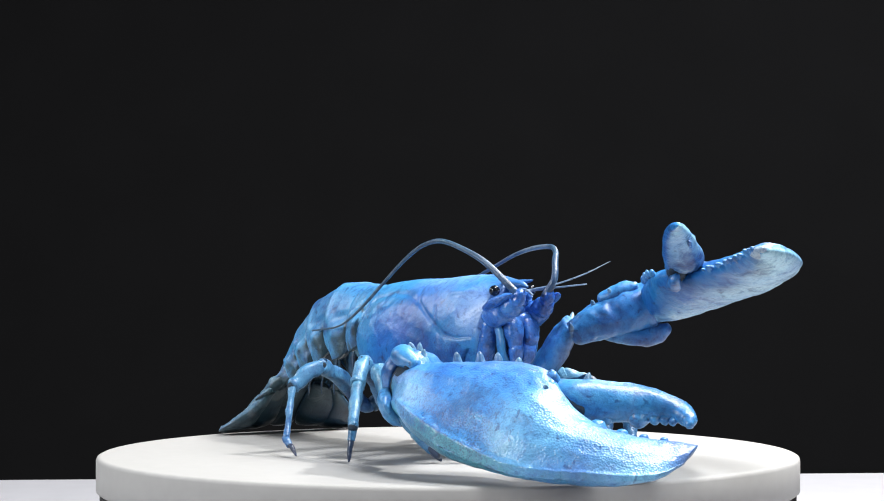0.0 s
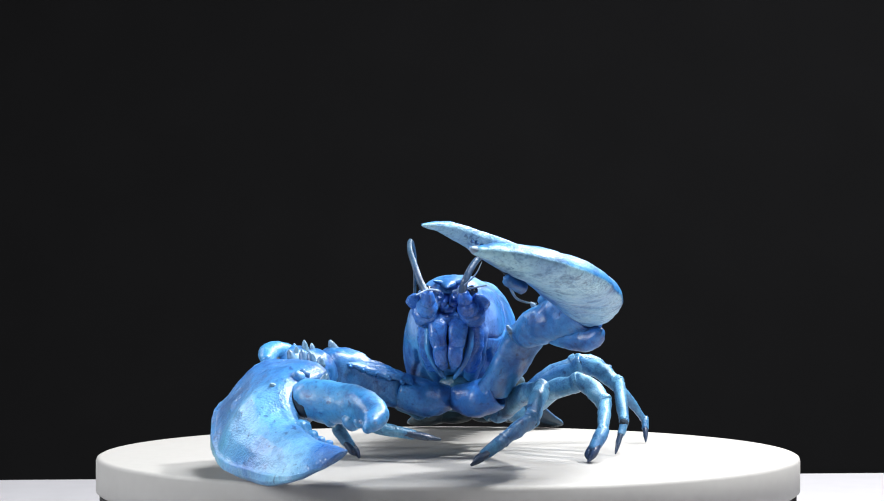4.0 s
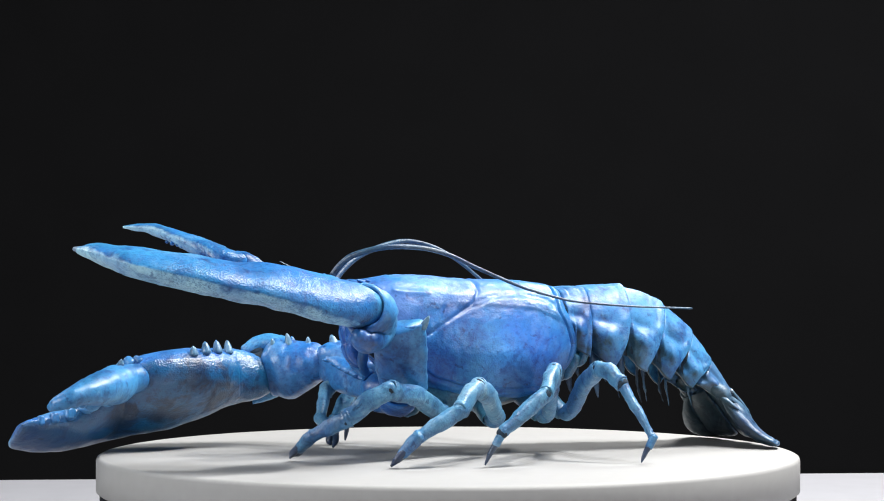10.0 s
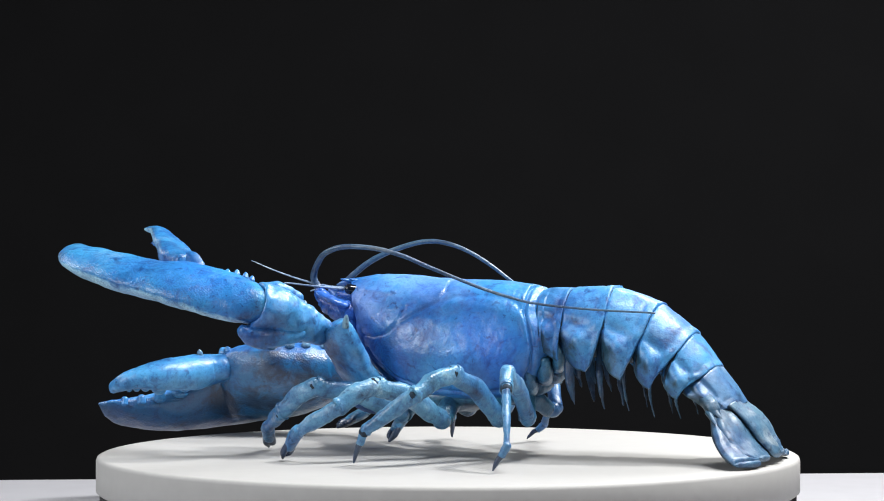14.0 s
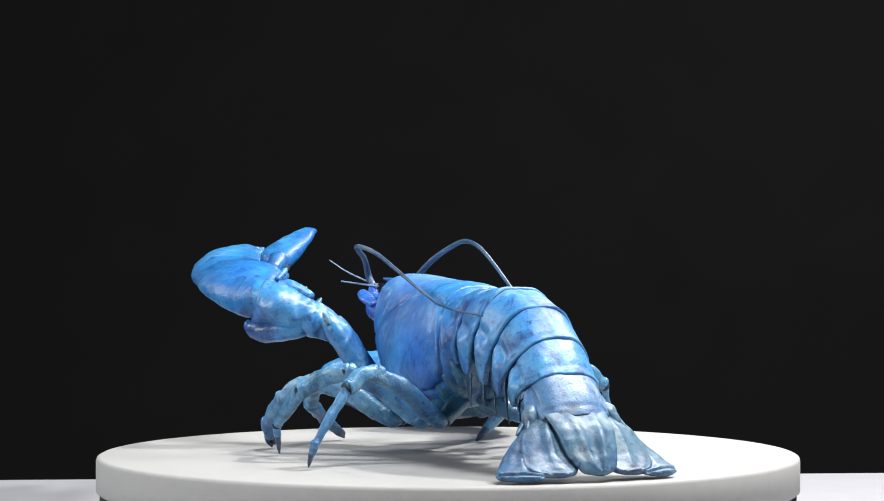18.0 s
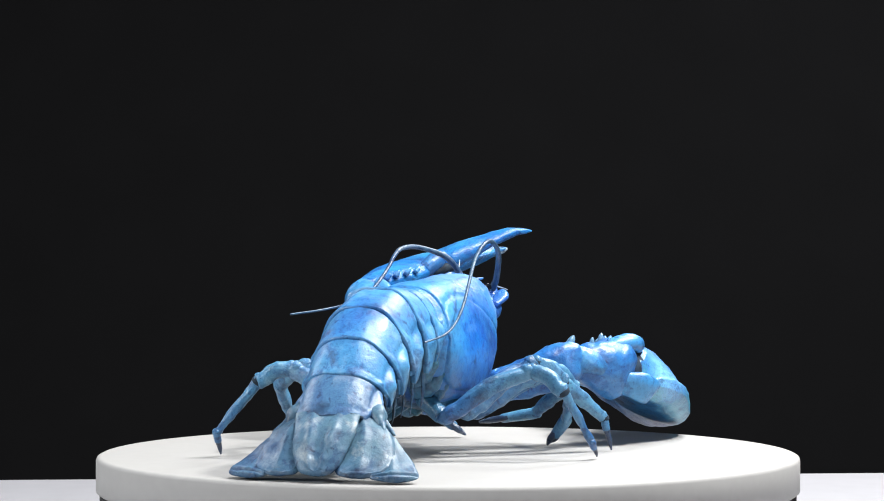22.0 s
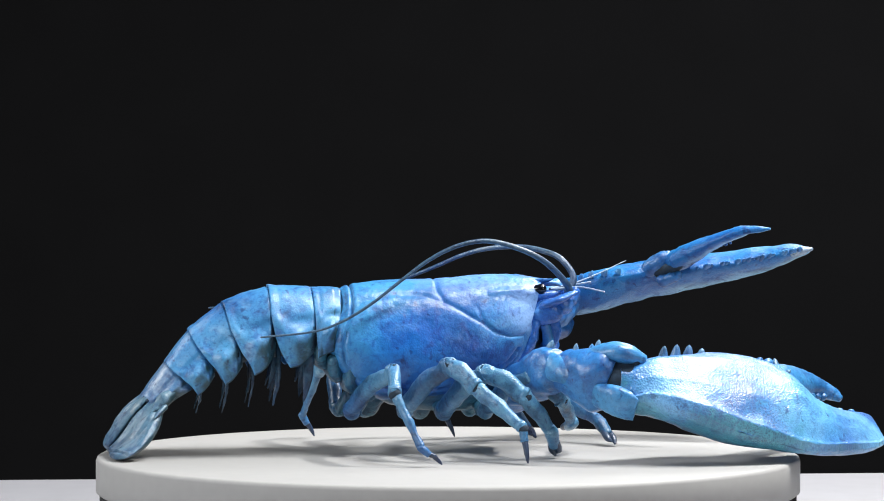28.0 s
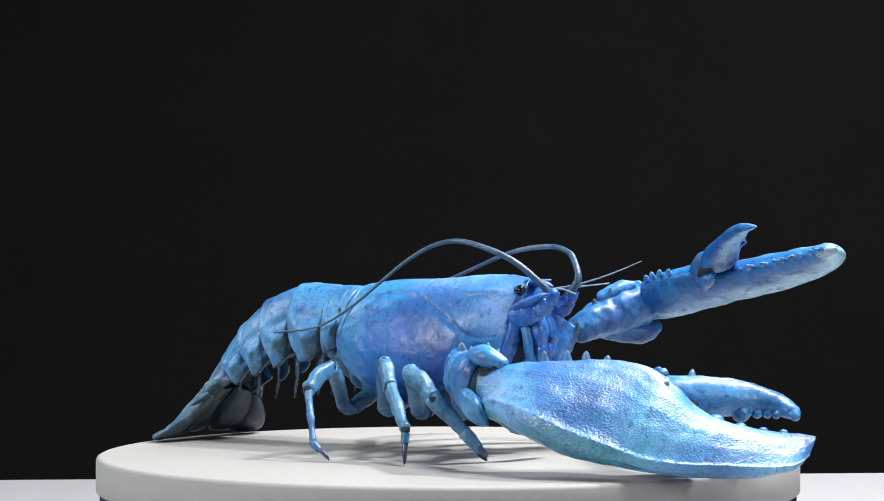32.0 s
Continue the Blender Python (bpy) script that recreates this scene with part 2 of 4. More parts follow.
def tube(points, radii, segs=16, steps=None, up=(0, 0, 1), dome=(0.6, 0.6), power=2.0, socket=False):
    """A limb along a curve. radii: one per point, or (across, along up) pairs. dome: how far the ends bulge."""
    rad = np.array([r if isinstance(r, (tuple, list)) else (r, r) for r in radii], float)
    steps = steps or 6 * len(points)
    both = spline(np.hstack([np.array(points, float), rad]), steps)
    c, r = both[:, :3], np.maximum(both[:, 3:], 1e-5)
    tan = np.gradient(c, axis=0)
    tan /= np.linalg.norm(tan, axis=1)[:, None]
    sect = [(c[i], tan[i], r[i]) for i in range(steps)]
    for k, i in ((0, 0), (1, -1)):
        if dome[k] > 0:
            sgn = -1 if k == 0 else 1
            extra = []
            for a in (30, 55, 75):
                off = sgn * dome[k] * r[i].mean() * math.sin(radians(a))
                extra.append((c[i] + tan[i] * off, tan[i], r[i] * math.cos(radians(a))))
            sect = (extra[::-1] + sect) if k == 0 else (sect + extra)
    if socket:
        # the far end is a rim round a hollow
        q, r9 = c[-1], r[-1]
        sect = sect[:steps + (3 if dome[0] > 0 else 0)] + [(q + tan[-1] * r9.mean() * 0.10, tan[-1], r9 * 0.94), (q + tan[-1] * r9.mean() * 0.08, tan[-1], r9 * 0.84), (q - tan[-1] * r9.mean() * 0.22, tan[-1], r9 * 0.74)]
    ang = np.linspace(0, 2 * np.pi, segs, endpoint=False)
    ca, sa = np.cos(ang), np.sin(ang)
    ca, sa = np.sign(ca) * np.abs(ca) ** (2 / power), np.sign(sa) * np.abs(sa) ** (2 / power)
    rings = []
    for p, t, q in sect:
        side = np.cross(t, up)
        if np.linalg.norm(side) < 1e-3:
            side = np.array((1.0, 0, 0))
        side /= np.linalg.norm(side)
        top = np.cross(side, t)
        rings.append(p + np.outer(ca * q[0], side) + np.outer(sa * q[1], top))
    return rings_mesh(rings)


def blade(edge_a, edge_b, thick, steps=40, segs=28, bulge=(0.5, 0.5), face=None, keen=0.9, relief=None):
    """A plate between two edge curves, lens-shaped across: thick is the thickness at each point of the edges.
    face: the section of the second side. relief(along, across, side): what is added to the half thickness, in metres."""
    a, b = spline(edge_a, steps), spline(edge_b, steps)
    th = spline([[t] for t in thick], steps)[:, 0]
    mid = (a + b) / 2
    tan = np.gradient(mid, axis=0)
    rings = []
    for i in range(steps):
        w = b[i] - a[i]
        n = np.cross(tan[i], w)
        n /= np.linalg.norm(n) + 1e-12
        ring = []
        for k in range(segs):
            u = 2 * np.pi * k / segs
            cu, su = math.cos(u), math.sin(u)
            y = abs(su) ** keen * (bulge[0] if su > 0 else bulge[1])
            if face and su < 0:
                y = bulge[1] * np.interp(cu, face[0], face[1])
            y = th[i] * y
            if relief:
                y += relief(i / (steps - 1), cu, su) * min(1, abs(su) * 3)
            ring.append(mid[i] - w * 0.5 * cu + n * math.copysign(y, su))
        rings.append(ring)
    return rings_mesh(rings)


def sculpt(bm, field):
    """Moves every vertex outwards by field(places), an array of metres."""
    bmesh.ops.recalc_face_normals(bm, faces=bm.faces)
    bm.normal_update()
    verts = list(bm.verts)
    co, no = np.array([v.co for v in verts]), np.array([v.normal for v in verts])
    for v, p in zip(verts, co + no * field(co)[:, None]):
        v.co = p
    return bm


def from_line(x, z, pts):
    """How far places of the side view lie from a line of points."""
    best = np.full(x.shape, 9.0)
    for (x0, z0), (x1, z1) in zip(pts, pts[1:]):
        dx, dz = x1 - x0, z1 - z0
        t = np.clip(((x - x0) * dx + (z - z0) * dz) / (dx * dx + dz * dz), 0, 1)
        best = np.minimum(best, np.hypot(x - x0 - t * dx, z - z0 - t * dz))
    return best


def bell(x, wide):
    return np.exp(-(x / wide) ** 2)


def cone(at, tip, r, segs=10):
    at, tip = np.array(at, float), np.array(tip, float)
    return tube([at - (tip - at) * 0.3, at + (tip - at) * 0.35, at + (tip - at) * 0.8, tip], [r * 1.15, r * 0.85, r * 0.55, r * 0.22], segs, 9, up=(0.3, 0.9, 0.2))


def slab(name, lo, hi, material, kind="structure", label="", bevel=0.0):
    bm = bmesh.new()
    bmesh.ops.create_cube(bm, size=1)
    for v in bm.verts:
        v.co = [l + (h - l) * (c + 0.5) for c, l, h in zip(v.co, lo, hi)]
    if bevel:
        bmesh.ops.bevel(bm, geom=bm.edges[:], offset=bevel, segments=3, affect="EDGES", profile=0.6)
    ob = part(name, bm, material)
    for p in ob.data.polygons:
        p.use_smooth = False
    return tagged(ob, label, "", "", kind)


slab("backdrop", (-3, 2.6, -0.9), (3, 2.65, 2.4), CLOTH, label="matte black studio backdrop behind the table")
slab("floor", (-3, -3, -0.95), (3, 2.65, -0.9), CLOTH, label="dark studio floor")
slab("ceiling", (-3, -3, 2.4), (3, 2.65, 2.45), CLOTH, label="dark studio ceiling")
slab("wall_west", (-3.05, -3, -0.95), (-3, 2.65, 2.45), CLOTH, label="dark studio wall")
slab("wall_east", (3, -3, -0.95), (3.05, 2.65, 2.45), CLOTH, label="dark studio wall")
slab("wall_south", (-3, -3.05, -0.95), (3, -3, 2.45), CLOTH, label="dark studio wall")

TABLE_TOP = -0.062
table = tagged(new("table"), "plain white studio table under the turntable", "table")
table.matrix_world = pose(0, 0, TABLE_TOP, 0, 0, 5)


def box(lo, hi, bevel=0.004):
    bm = bmesh.new()
    bmesh.ops.create_cube(bm, size=1)
    for v in bm.verts:
        v.co = [l + (h - l) * (c + 0.5) for c, l, h in zip(v.co, lo, hi)]
    bmesh.ops.bevel(bm, geom=bm.edges[:], offset=bevel, segments=3, affect="EDGES", profile=0.6)
    return bm


part("tabletop", box((-0.9, -0.55, -0.035), (0.9, 0.432, 0)), TABLE, table)
for sx in (-0.82, 0.82):
    for sy in (-0.48, 0.32):
        part("leg", box((sx - 0.025, sy - 0.025, -0.838), (sx + 0.025, sy + 0.025, -0.035)), TABLE, table)


def turned(profile, segs=160):
    """A body of revolution from (radius, height) pairs."""
    bm = bmesh.new()
    rows = [[bm.verts.new((r * math.cos(2 * math.pi * k / segs), r * math.sin(2 * math.pi * k / segs), z)) for k in range(segs)] for r, z in profile]
    for a, b in zip(rows, rows[1:]):
        for i in range(segs):
            bm.faces.new((a[i], a[(i + 1) % segs], b[(i + 1) % segs], b[i]))
    bm.faces.new(rows[0])
    bm.faces.new(rows[-1])
    return bm


turntable = tagged(new("turntable"), "round white motorised display turntable with a black shadow gap", "turntable")
turntable.matrix_world = pose(0, 0, TABLE_TOP)
R = 0.3003
UP = -TABLE_TOP
platter = part("platter", turned([(R - 0.012, UP - 0.0306), (R - 0.002, UP - 0.0306), (R, UP - 0.0290), (R, UP - 0.0035), (R - 0.0008, UP - 0.0012),
                                  (R - 0.0028, UP - 0.0002), (R - 0.0045, UP)]), WHITE, turntable, "smooth white round platter")
part("shadow_gap", turned([(R - 0.003, 0.012), (R - 0.003, UP - 0.0305)]), GAP, turntable, "black recessed ring")
part("base", turned([(R - 0.004, 0), (R, 0.002), (R, 0.016), (R - 0.002, 0.018), (R - 0.012, 0.018)]), WHITE, turntable, "white round base")
for p in platter.data.polygons:
    if len(p.vertices) > 4:
        p.use_smooth = False

# ---- the lobster: x ahead, y to its left, z up from the platter ----
lobster = tagged(new("lobster"), "bright blue preserved lobster with raised claw posed on a white turntable", "lobster")


def mid_y(x):
    return 0.0095 if x > -0.1 else 0.0085


HALF = [(0, 1), (0.36, 0.975), (0.66, 0.87), (0.88, 0.68), (1, 0.44), (0.98, 0.26), (0.84, 0.09), (0.5, 0.0), (0, -0.02)]
CERVICAL = [(-0.0105, 0.158), (-0.0125, 0.146), (-0.0125, 0.140), (-0.0065, 0.1305), (0.0075, 0.1225), (0.0249, 0.1125), (0.0374, 0.1035), (0.050, 0.1005), (0.064, 0.1015)]
SECOND = [(0.0205, 0.1265), (0.0255, 0.1160), (0.0345, 0.1045)]
CARDIAC = [(-0.0060, 0.1290), (-0.0227, 0.1350), (-0.0474, 0.1368), (-0.0759, 0.1315), (-0.0860, 0.122)]
MARGIN = [(-0.0850, 0.150), (-0.0855, 0.122), (-0.0915, 0.106), (-0.0945, 0.092), (-0.0920, 0.078), (-0.0850, 0.066), (-0.070, 0.0575), (-0.040, 0.0545), (0.0, 0.057), (0.030, 0.066), (0.050, 0.079), (0.058, 0.090)]


def carapace():
    # x, top, bottom, half width, slant of the section
    st = [(-0.0945, 0.1410, 0.081, 0.0355, 0.0), (-0.088, 0.1440, 0.068, 0.0415, 0.0), (-0.077, 0.1462, 0.057, 0.0450, 0.0), (-0.06, 0.1478, 0.048, 0.0465, 0.0), (-0.03, 0.1492, 0.046, 0.0472, 0.0),
          (0.0, 0.1508, 0.048, 0.0472, 0.006), (0.025, 0.1532, 0.052, 0.0455, 0.012), (0.045, 0.1532, 0.059, 0.0415, 0.018), (0.062, 0.1515, 0.070, 0.036, 0.022),
          (0.076, 0.1492, 0.078, 0.029, 0.024)]
    S = spline(st, 190)
    half = spline(HALF, 130)
    prof = np.vstack([half, (half[-2:0:-1]) * (-1, 1)])
    rings = []
    for x, zt, zb, hw, sl in S:
        back = max(0, 1 - (x + 0.0945) / 0.045) ** 1.5
        ring = []
        for y, u in prof:
            z = zb + (zt - zb) * u
            curve = back * (-0.0085 * math.exp(-((z - 0.088) / 0.024) ** 2) + 0.0030 * math.exp(-((z - 0.130) / 0.013) ** 2))
            ring.append((x + sl * (u - 0.75) + curve, 0.0095 + hw * y, z))
        rings.append(ring)

    def field(co):
        x, z = co[:, 0], co[:, 2]
        near = from_line(x, z, CERVICAL)
        f = -0.0014 * bell(near, 0.0011) - 0.0004 * bell(near, 0.0040)
        near = from_line(x, z, SECOND)
        f += -0.0007 * bell(near, 0.0014)
        near = from_line(x, z, CARDIAC)
        f += -0.0009 * bell(near, 0.0024)
        near = from_line(x, z, MARGIN)
        f += -0.0024 * bell(near, 0.0013) + 0.0003 * bell(near - 0.0035, 0.0022)
        # swollen front and flank, and the low ridge behind the eye
        f += 0.0011 * bell(np.hypot(x - 0.047, z - 0.118), 0.013) + 0.0012 * bell(np.hypot(x + 0.040, z - 0.095), 0.034)
        f += 0.0009 * bell(from_line(x, z, [(0.034, 0.138), (0.062, 0.140)]), 0.0022)
        lump = [0.0006 * noise.noise(Vector(p) * 42) + 0.00035 * noise.noise(Vector(p) * 120) + 0.00016 * noise.noise(Vector(p) * 330) for p in co]
        return f + np.array(lump)

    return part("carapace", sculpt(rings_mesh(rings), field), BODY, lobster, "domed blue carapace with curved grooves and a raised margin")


shell_ob = carapace()
part("rostrum", tube([(0.060, 0.0095, 0.1475), (0.078, 0.0095, 0.1465), (0.092, 0.0095, 0.1455), (0.1, 0.0095, 0.1435)], [(0.013, 0.006), (0.009, 0.004), (0.0045, 0.0028), (0.001, 0.001)]), BODY, shell_ob, "pointed beak with side teeth")
for sy in (-1, 1):
    for x in (0.076, 0.084):
        part("spine", cone((x, 0.0095 + sy * 0.007, 0.147), (x + 0.007, 0.0095 + sy * 0.0125, 0.149), 0.002), BODY, shell_ob)

# underside between the legs
part("underbelly", roughen(tube([(-0.072, 0.0095, 0.066), (-0.052, 0.0095, 0.055), (0, 0.0095, 0.05), (0.03, 0.0095, 0.054), (0.045, 0.0095, 0.062)],
                                [(0.016, 0.008), (0.030, 0.012), (0.034, 0.015), (0.026, 0.013), (0.014, 0.008)], 24, 30), 0.0018, 90), TEAL, lobster, "ridged teal underside")


for s in (-1, 1):
    for x, z, r in ((-0.070, 0.058, 0.0105), (-0.084, 0.064, 0.0100), (-0.098, 0.073, 0.0090), (-0.110, 0.083, 0.0080)):
        part("belly_plate", roughen(tube([(x + 0.004, 0.0095 + s * 0.008, z - 0.004), (x, 0.0095 + s * 0.020, z), (x - 0.003, 0.0095 + s * 0.030, z + 0.010)], [(r * 0.8, r), (r * 0.8, r * 1.1), (r * 0.5, r * 0.7)], 18, 18), 0.0016, 130, x * 60), TEAL, lobster, "teal plate of the belly")

# abdomen: for every joint the top, the foot of the side flap and half the width
TOPS = [(-0.092, 0.1400), (-0.1165, 0.1412), (-0.1530, 0.1432), (-0.1915, 0.1300), (-0.2210, 0.1065), (-0.2405, 0.0805), (-0.2615, 0.0500)]
FEET = [(-0.095, 0.092), (-0.113, 0.083), (-0.150, 0.078), (-0.176, 0.071), (-0.199, 0.0635), (-0.221, 0.0555), (-0.243, 0.043)]
WIDE = [0.034, 0.037, 0.0390, 0.0375, 0.0352, 0.0325, 0.0285]
ARCH = [(0, 0), (0.34, 0.030), (0.62, 0.15), (0.84, 0.38), (0.96, 0.62), (0.99, 0.84), (0.93, 1.0)]


def segment(i):
    half = spline(ARCH, 40)
    rows = []
    steps = 36
    for k in range(steps):
        s = k / (steps - 1)
        lap = -0.14 + 1.20 * s
        top = np.array(TOPS[i]) * (1 - lap) + np.array(TOPS[i + 1]) * lap
        foot = np.array(FEET[i]) * (1 - lap) + np.array(FEET[i + 1]) * lap
        if 0 < i < 5:
            # the flap hangs to a point behind its middle
            drop = 0.0098 * (1 - min(1, abs(s - 0.57) / 0.52) ** 2.0) + 0.0016 * math.exp(-((s - 0.74) / 0.10) ** 2) - 0.0050
            foot = foot + np.array((-0.25, -1.0)) * drop
        out = np.array((top - foot))
        out /= np.linalg.norm(out)
        rise = 0.0019 * math.sin(math.pi * min(1, 0.12 + s * 0.8)) + 0.0020 * s - 0.0065 * max(0, 0.19 - s) / 0.19 - 0.0004 * math.exp(-((s - 0.82) / 0.06) ** 2)
        top = top + out * rise * 0.8
        w = WIDE[i] * (1 - s) + WIDE[i + 1] * s + rise * 0.9
        ring = []
        for scale, order in ((1.0, 1), (0.9, -1)):
            seq = [(-y, v) for y, v in half[::-1]] + [(y, v) for y, v in half[1:]]
            if order == -1:
                seq = seq[::-1]
            for y, v in seq:
                pull = (0.5 - lap) * 0.44 * v ** 3 if 0 < i < 5 else 0
                t2 = np.array(TOPS[i]) * (1 - lap - pull) + np.array(TOPS[i + 1]) * (lap + pull) + out * rise * (0.8 + 0.2 * min(1, v * 2.5))
                f2 = np.array(FEET[i]) * (1 - lap - pull) + np.array(FEET[i + 1]) * (lap + pull) + (foot - (np.array(FEET[i]) * (1 - lap) + np.array(FEET[i + 1]) * lap))
                p = t2 + (f2 - t2) * v
                if scale < 1:
                    p = p - out * 0.004 * (1 - v)
                knob = 0.0020 * math.exp(-((v - 0.46) / 0.07) ** 2 - ((s - 0.84) / 0.11) ** 2) + 0.0038 * math.exp(-((v - 0.66) / 0.13) ** 2 - ((s - 0.52) / 0.20) ** 2) - 0.0026 * math.exp(-((v - 0.47) / 0.06) ** 2 - ((s - 0.42) / 0.28) ** 2) - 0.0022 * math.exp(-((v - 0.80) / 0.10) ** 2 - ((s - 0.16) / 0.10) ** 2)
                ring.append((p[0], mid_y(p[0]) + w * y * scale + (knob if y > 0 else -knob) * (0.2 < v), p[1]))
        rows.append(ring)
    bm = rings_mesh(rows, caps=(False, False))
    n = len(rows[0])
    for v in bm.verts:
        v.co += Vector((0.3, 0.1, 1)).normalized() * (0.0017 * noise.noise(v.co * 46 + Vector((i, 0, 0))) + 0.0006 * noise.noise(v.co * 120) + 0.0002 * noise.noise(v.co * 300))
    # close the two rims
    bm.verts.ensure_lookup_table()
    for k in (0, steps - 1):
        row = [bm.verts[k * n + j] for j in range(n)]
        for j in range(n // 2 - 1):
            bm.faces.new((row[j], row[j + 1], row[n - 2 - j], row[n - 1 - j]))
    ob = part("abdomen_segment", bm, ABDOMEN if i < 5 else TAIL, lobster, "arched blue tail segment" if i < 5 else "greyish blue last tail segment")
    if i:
        # a dark strip for the shade in the gap behind the segment in front
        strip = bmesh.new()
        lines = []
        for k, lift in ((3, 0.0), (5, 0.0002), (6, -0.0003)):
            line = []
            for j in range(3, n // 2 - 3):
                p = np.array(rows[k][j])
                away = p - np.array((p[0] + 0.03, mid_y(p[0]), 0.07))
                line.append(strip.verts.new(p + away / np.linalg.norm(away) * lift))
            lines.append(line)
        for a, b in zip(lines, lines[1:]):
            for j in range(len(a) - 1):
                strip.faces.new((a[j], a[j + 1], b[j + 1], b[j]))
        part("joint", strip, DARK, ob, "dark strip for the gap shade between tail segments")
    return ob


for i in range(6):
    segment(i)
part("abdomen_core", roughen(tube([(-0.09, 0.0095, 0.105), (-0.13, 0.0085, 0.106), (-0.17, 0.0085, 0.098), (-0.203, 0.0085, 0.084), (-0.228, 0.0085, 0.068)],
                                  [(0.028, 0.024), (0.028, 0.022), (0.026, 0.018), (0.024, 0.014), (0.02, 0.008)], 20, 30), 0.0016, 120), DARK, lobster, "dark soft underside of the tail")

# tail fan
def telson_relief(s, cu, su):
    # two ridges that draw together towards the end, with a trough between them
    if su < 0:
        return 0
    fade = math.sin(math.pi * min(1, 0.10 + s * 0.85))
    return fade * (0.0026 * math.exp(-((cu - 0.40 + 0.12 * s) / 0.13) ** 2) + 0.0026 * math.exp(-((cu + 0.40 - 0.12 * s) / 0.13) ** 2) - 0.0016 * math.exp(-(cu / 0.20) ** 2)) + 0.0008 * math.exp(-((s - 0.93) / 0.05) ** 2)


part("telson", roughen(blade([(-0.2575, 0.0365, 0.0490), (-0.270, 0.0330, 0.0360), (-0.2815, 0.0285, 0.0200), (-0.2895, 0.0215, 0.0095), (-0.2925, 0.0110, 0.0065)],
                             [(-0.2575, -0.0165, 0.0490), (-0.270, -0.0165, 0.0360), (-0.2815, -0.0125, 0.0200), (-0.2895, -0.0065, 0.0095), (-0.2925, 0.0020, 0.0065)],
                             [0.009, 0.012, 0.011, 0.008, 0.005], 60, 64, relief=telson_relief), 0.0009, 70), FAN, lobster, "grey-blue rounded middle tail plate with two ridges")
part("joint", tube([(-0.2570, 0.0355, 0.0470), (-0.2592, 0.025, 0.0500), (-0.2600, 0.009, 0.0515), (-0.2592, -0.007, 0.0500), (-0.2570, -0.0175, 0.0470)], [0.0014, 0.0022, 0.0024, 0.0022, 0.0014], 10, 30), DARK, lobster, "dark seam band before the tail fan")
for s in (-1, 1):
    c = 0.008

    def rib(along, cu, su, s=s):
        # a stout midrib, and the rim of the plate
        if su * s > 0:
            return 0
        return 0.0022 * math.exp(-((cu - 0.10) / 0.13) ** 2) * math.sin(math.pi * min(1, 0.15 + along)) + 0.0007 * math.exp(-((along - 0.95) / 0.04) ** 2) + 0.0006 * math.exp(-((abs(cu) - 0.86) / 0.06) ** 2)

    def hinged(along, cu, su, s=s):
        # the same, with the cross seam of its end flap
        return rib(along, cu, su) - (0.0020 * math.exp(-((along - 0.80 - 0.05 * cu) / 0.022) ** 2) if su * s < 0 else 0) + (0.0008 * math.exp(-((along - 0.74 - 0.05 * cu) / 0.03) ** 2) if su * s < 0 else 0)

    inner = blade([(-0.252, c + s * 0.014, 0.0475), (-0.264, c + s * 0.012, 0.0340), (-0.277, c + s * 0.011, 0.0165), (-0.2860, c + s * 0.015, 0.0080), (-0.2905, c + s * 0.024, 0.0060)],
                  [(-0.247, c + s * 0.034, 0.044), (-0.254, c + s * 0.049, 0.032), (-0.268, c + s * 0.056, 0.0150), (-0.2795, c + s * 0.052, 0.0080), (-0.2875, c + s * 0.040, 0.0060)], [0.007, 0.012, 0.011, 0.008, 0.004], 48, 48, relief=rib)
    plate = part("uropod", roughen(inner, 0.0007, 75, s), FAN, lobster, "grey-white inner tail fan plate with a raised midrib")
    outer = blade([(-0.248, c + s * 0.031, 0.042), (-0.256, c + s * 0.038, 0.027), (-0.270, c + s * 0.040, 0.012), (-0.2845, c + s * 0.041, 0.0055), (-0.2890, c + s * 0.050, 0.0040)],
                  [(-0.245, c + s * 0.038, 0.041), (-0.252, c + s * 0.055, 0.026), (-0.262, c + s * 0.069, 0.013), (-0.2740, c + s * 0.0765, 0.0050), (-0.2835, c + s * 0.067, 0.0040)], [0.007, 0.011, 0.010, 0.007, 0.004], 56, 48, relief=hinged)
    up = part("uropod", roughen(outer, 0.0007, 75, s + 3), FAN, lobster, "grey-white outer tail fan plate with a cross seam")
    part("hinge", roughen(tube([(-0.236, c + s * 0.028, 0.055), (-0.244, c + s * 0.034, 0.048), (-0.250, c + s * 0.038, 0.041)], [0.0052, 0.0064, 0.0040], 16, 14), 0.0013, 130), FAN, plate, "knobbed hinge of the tail fan")
    part("spine", cone((-0.247, c + s * 0.037, 0.045), (-0.256, c + s * 0.043, 0.037), 0.0030), FAN, plate)
    part("spine", cone((-0.245, c + s * 0.041, 0.041), (-0.252, c + s * 0.050, 0.034), 0.0026), FAN, plate)

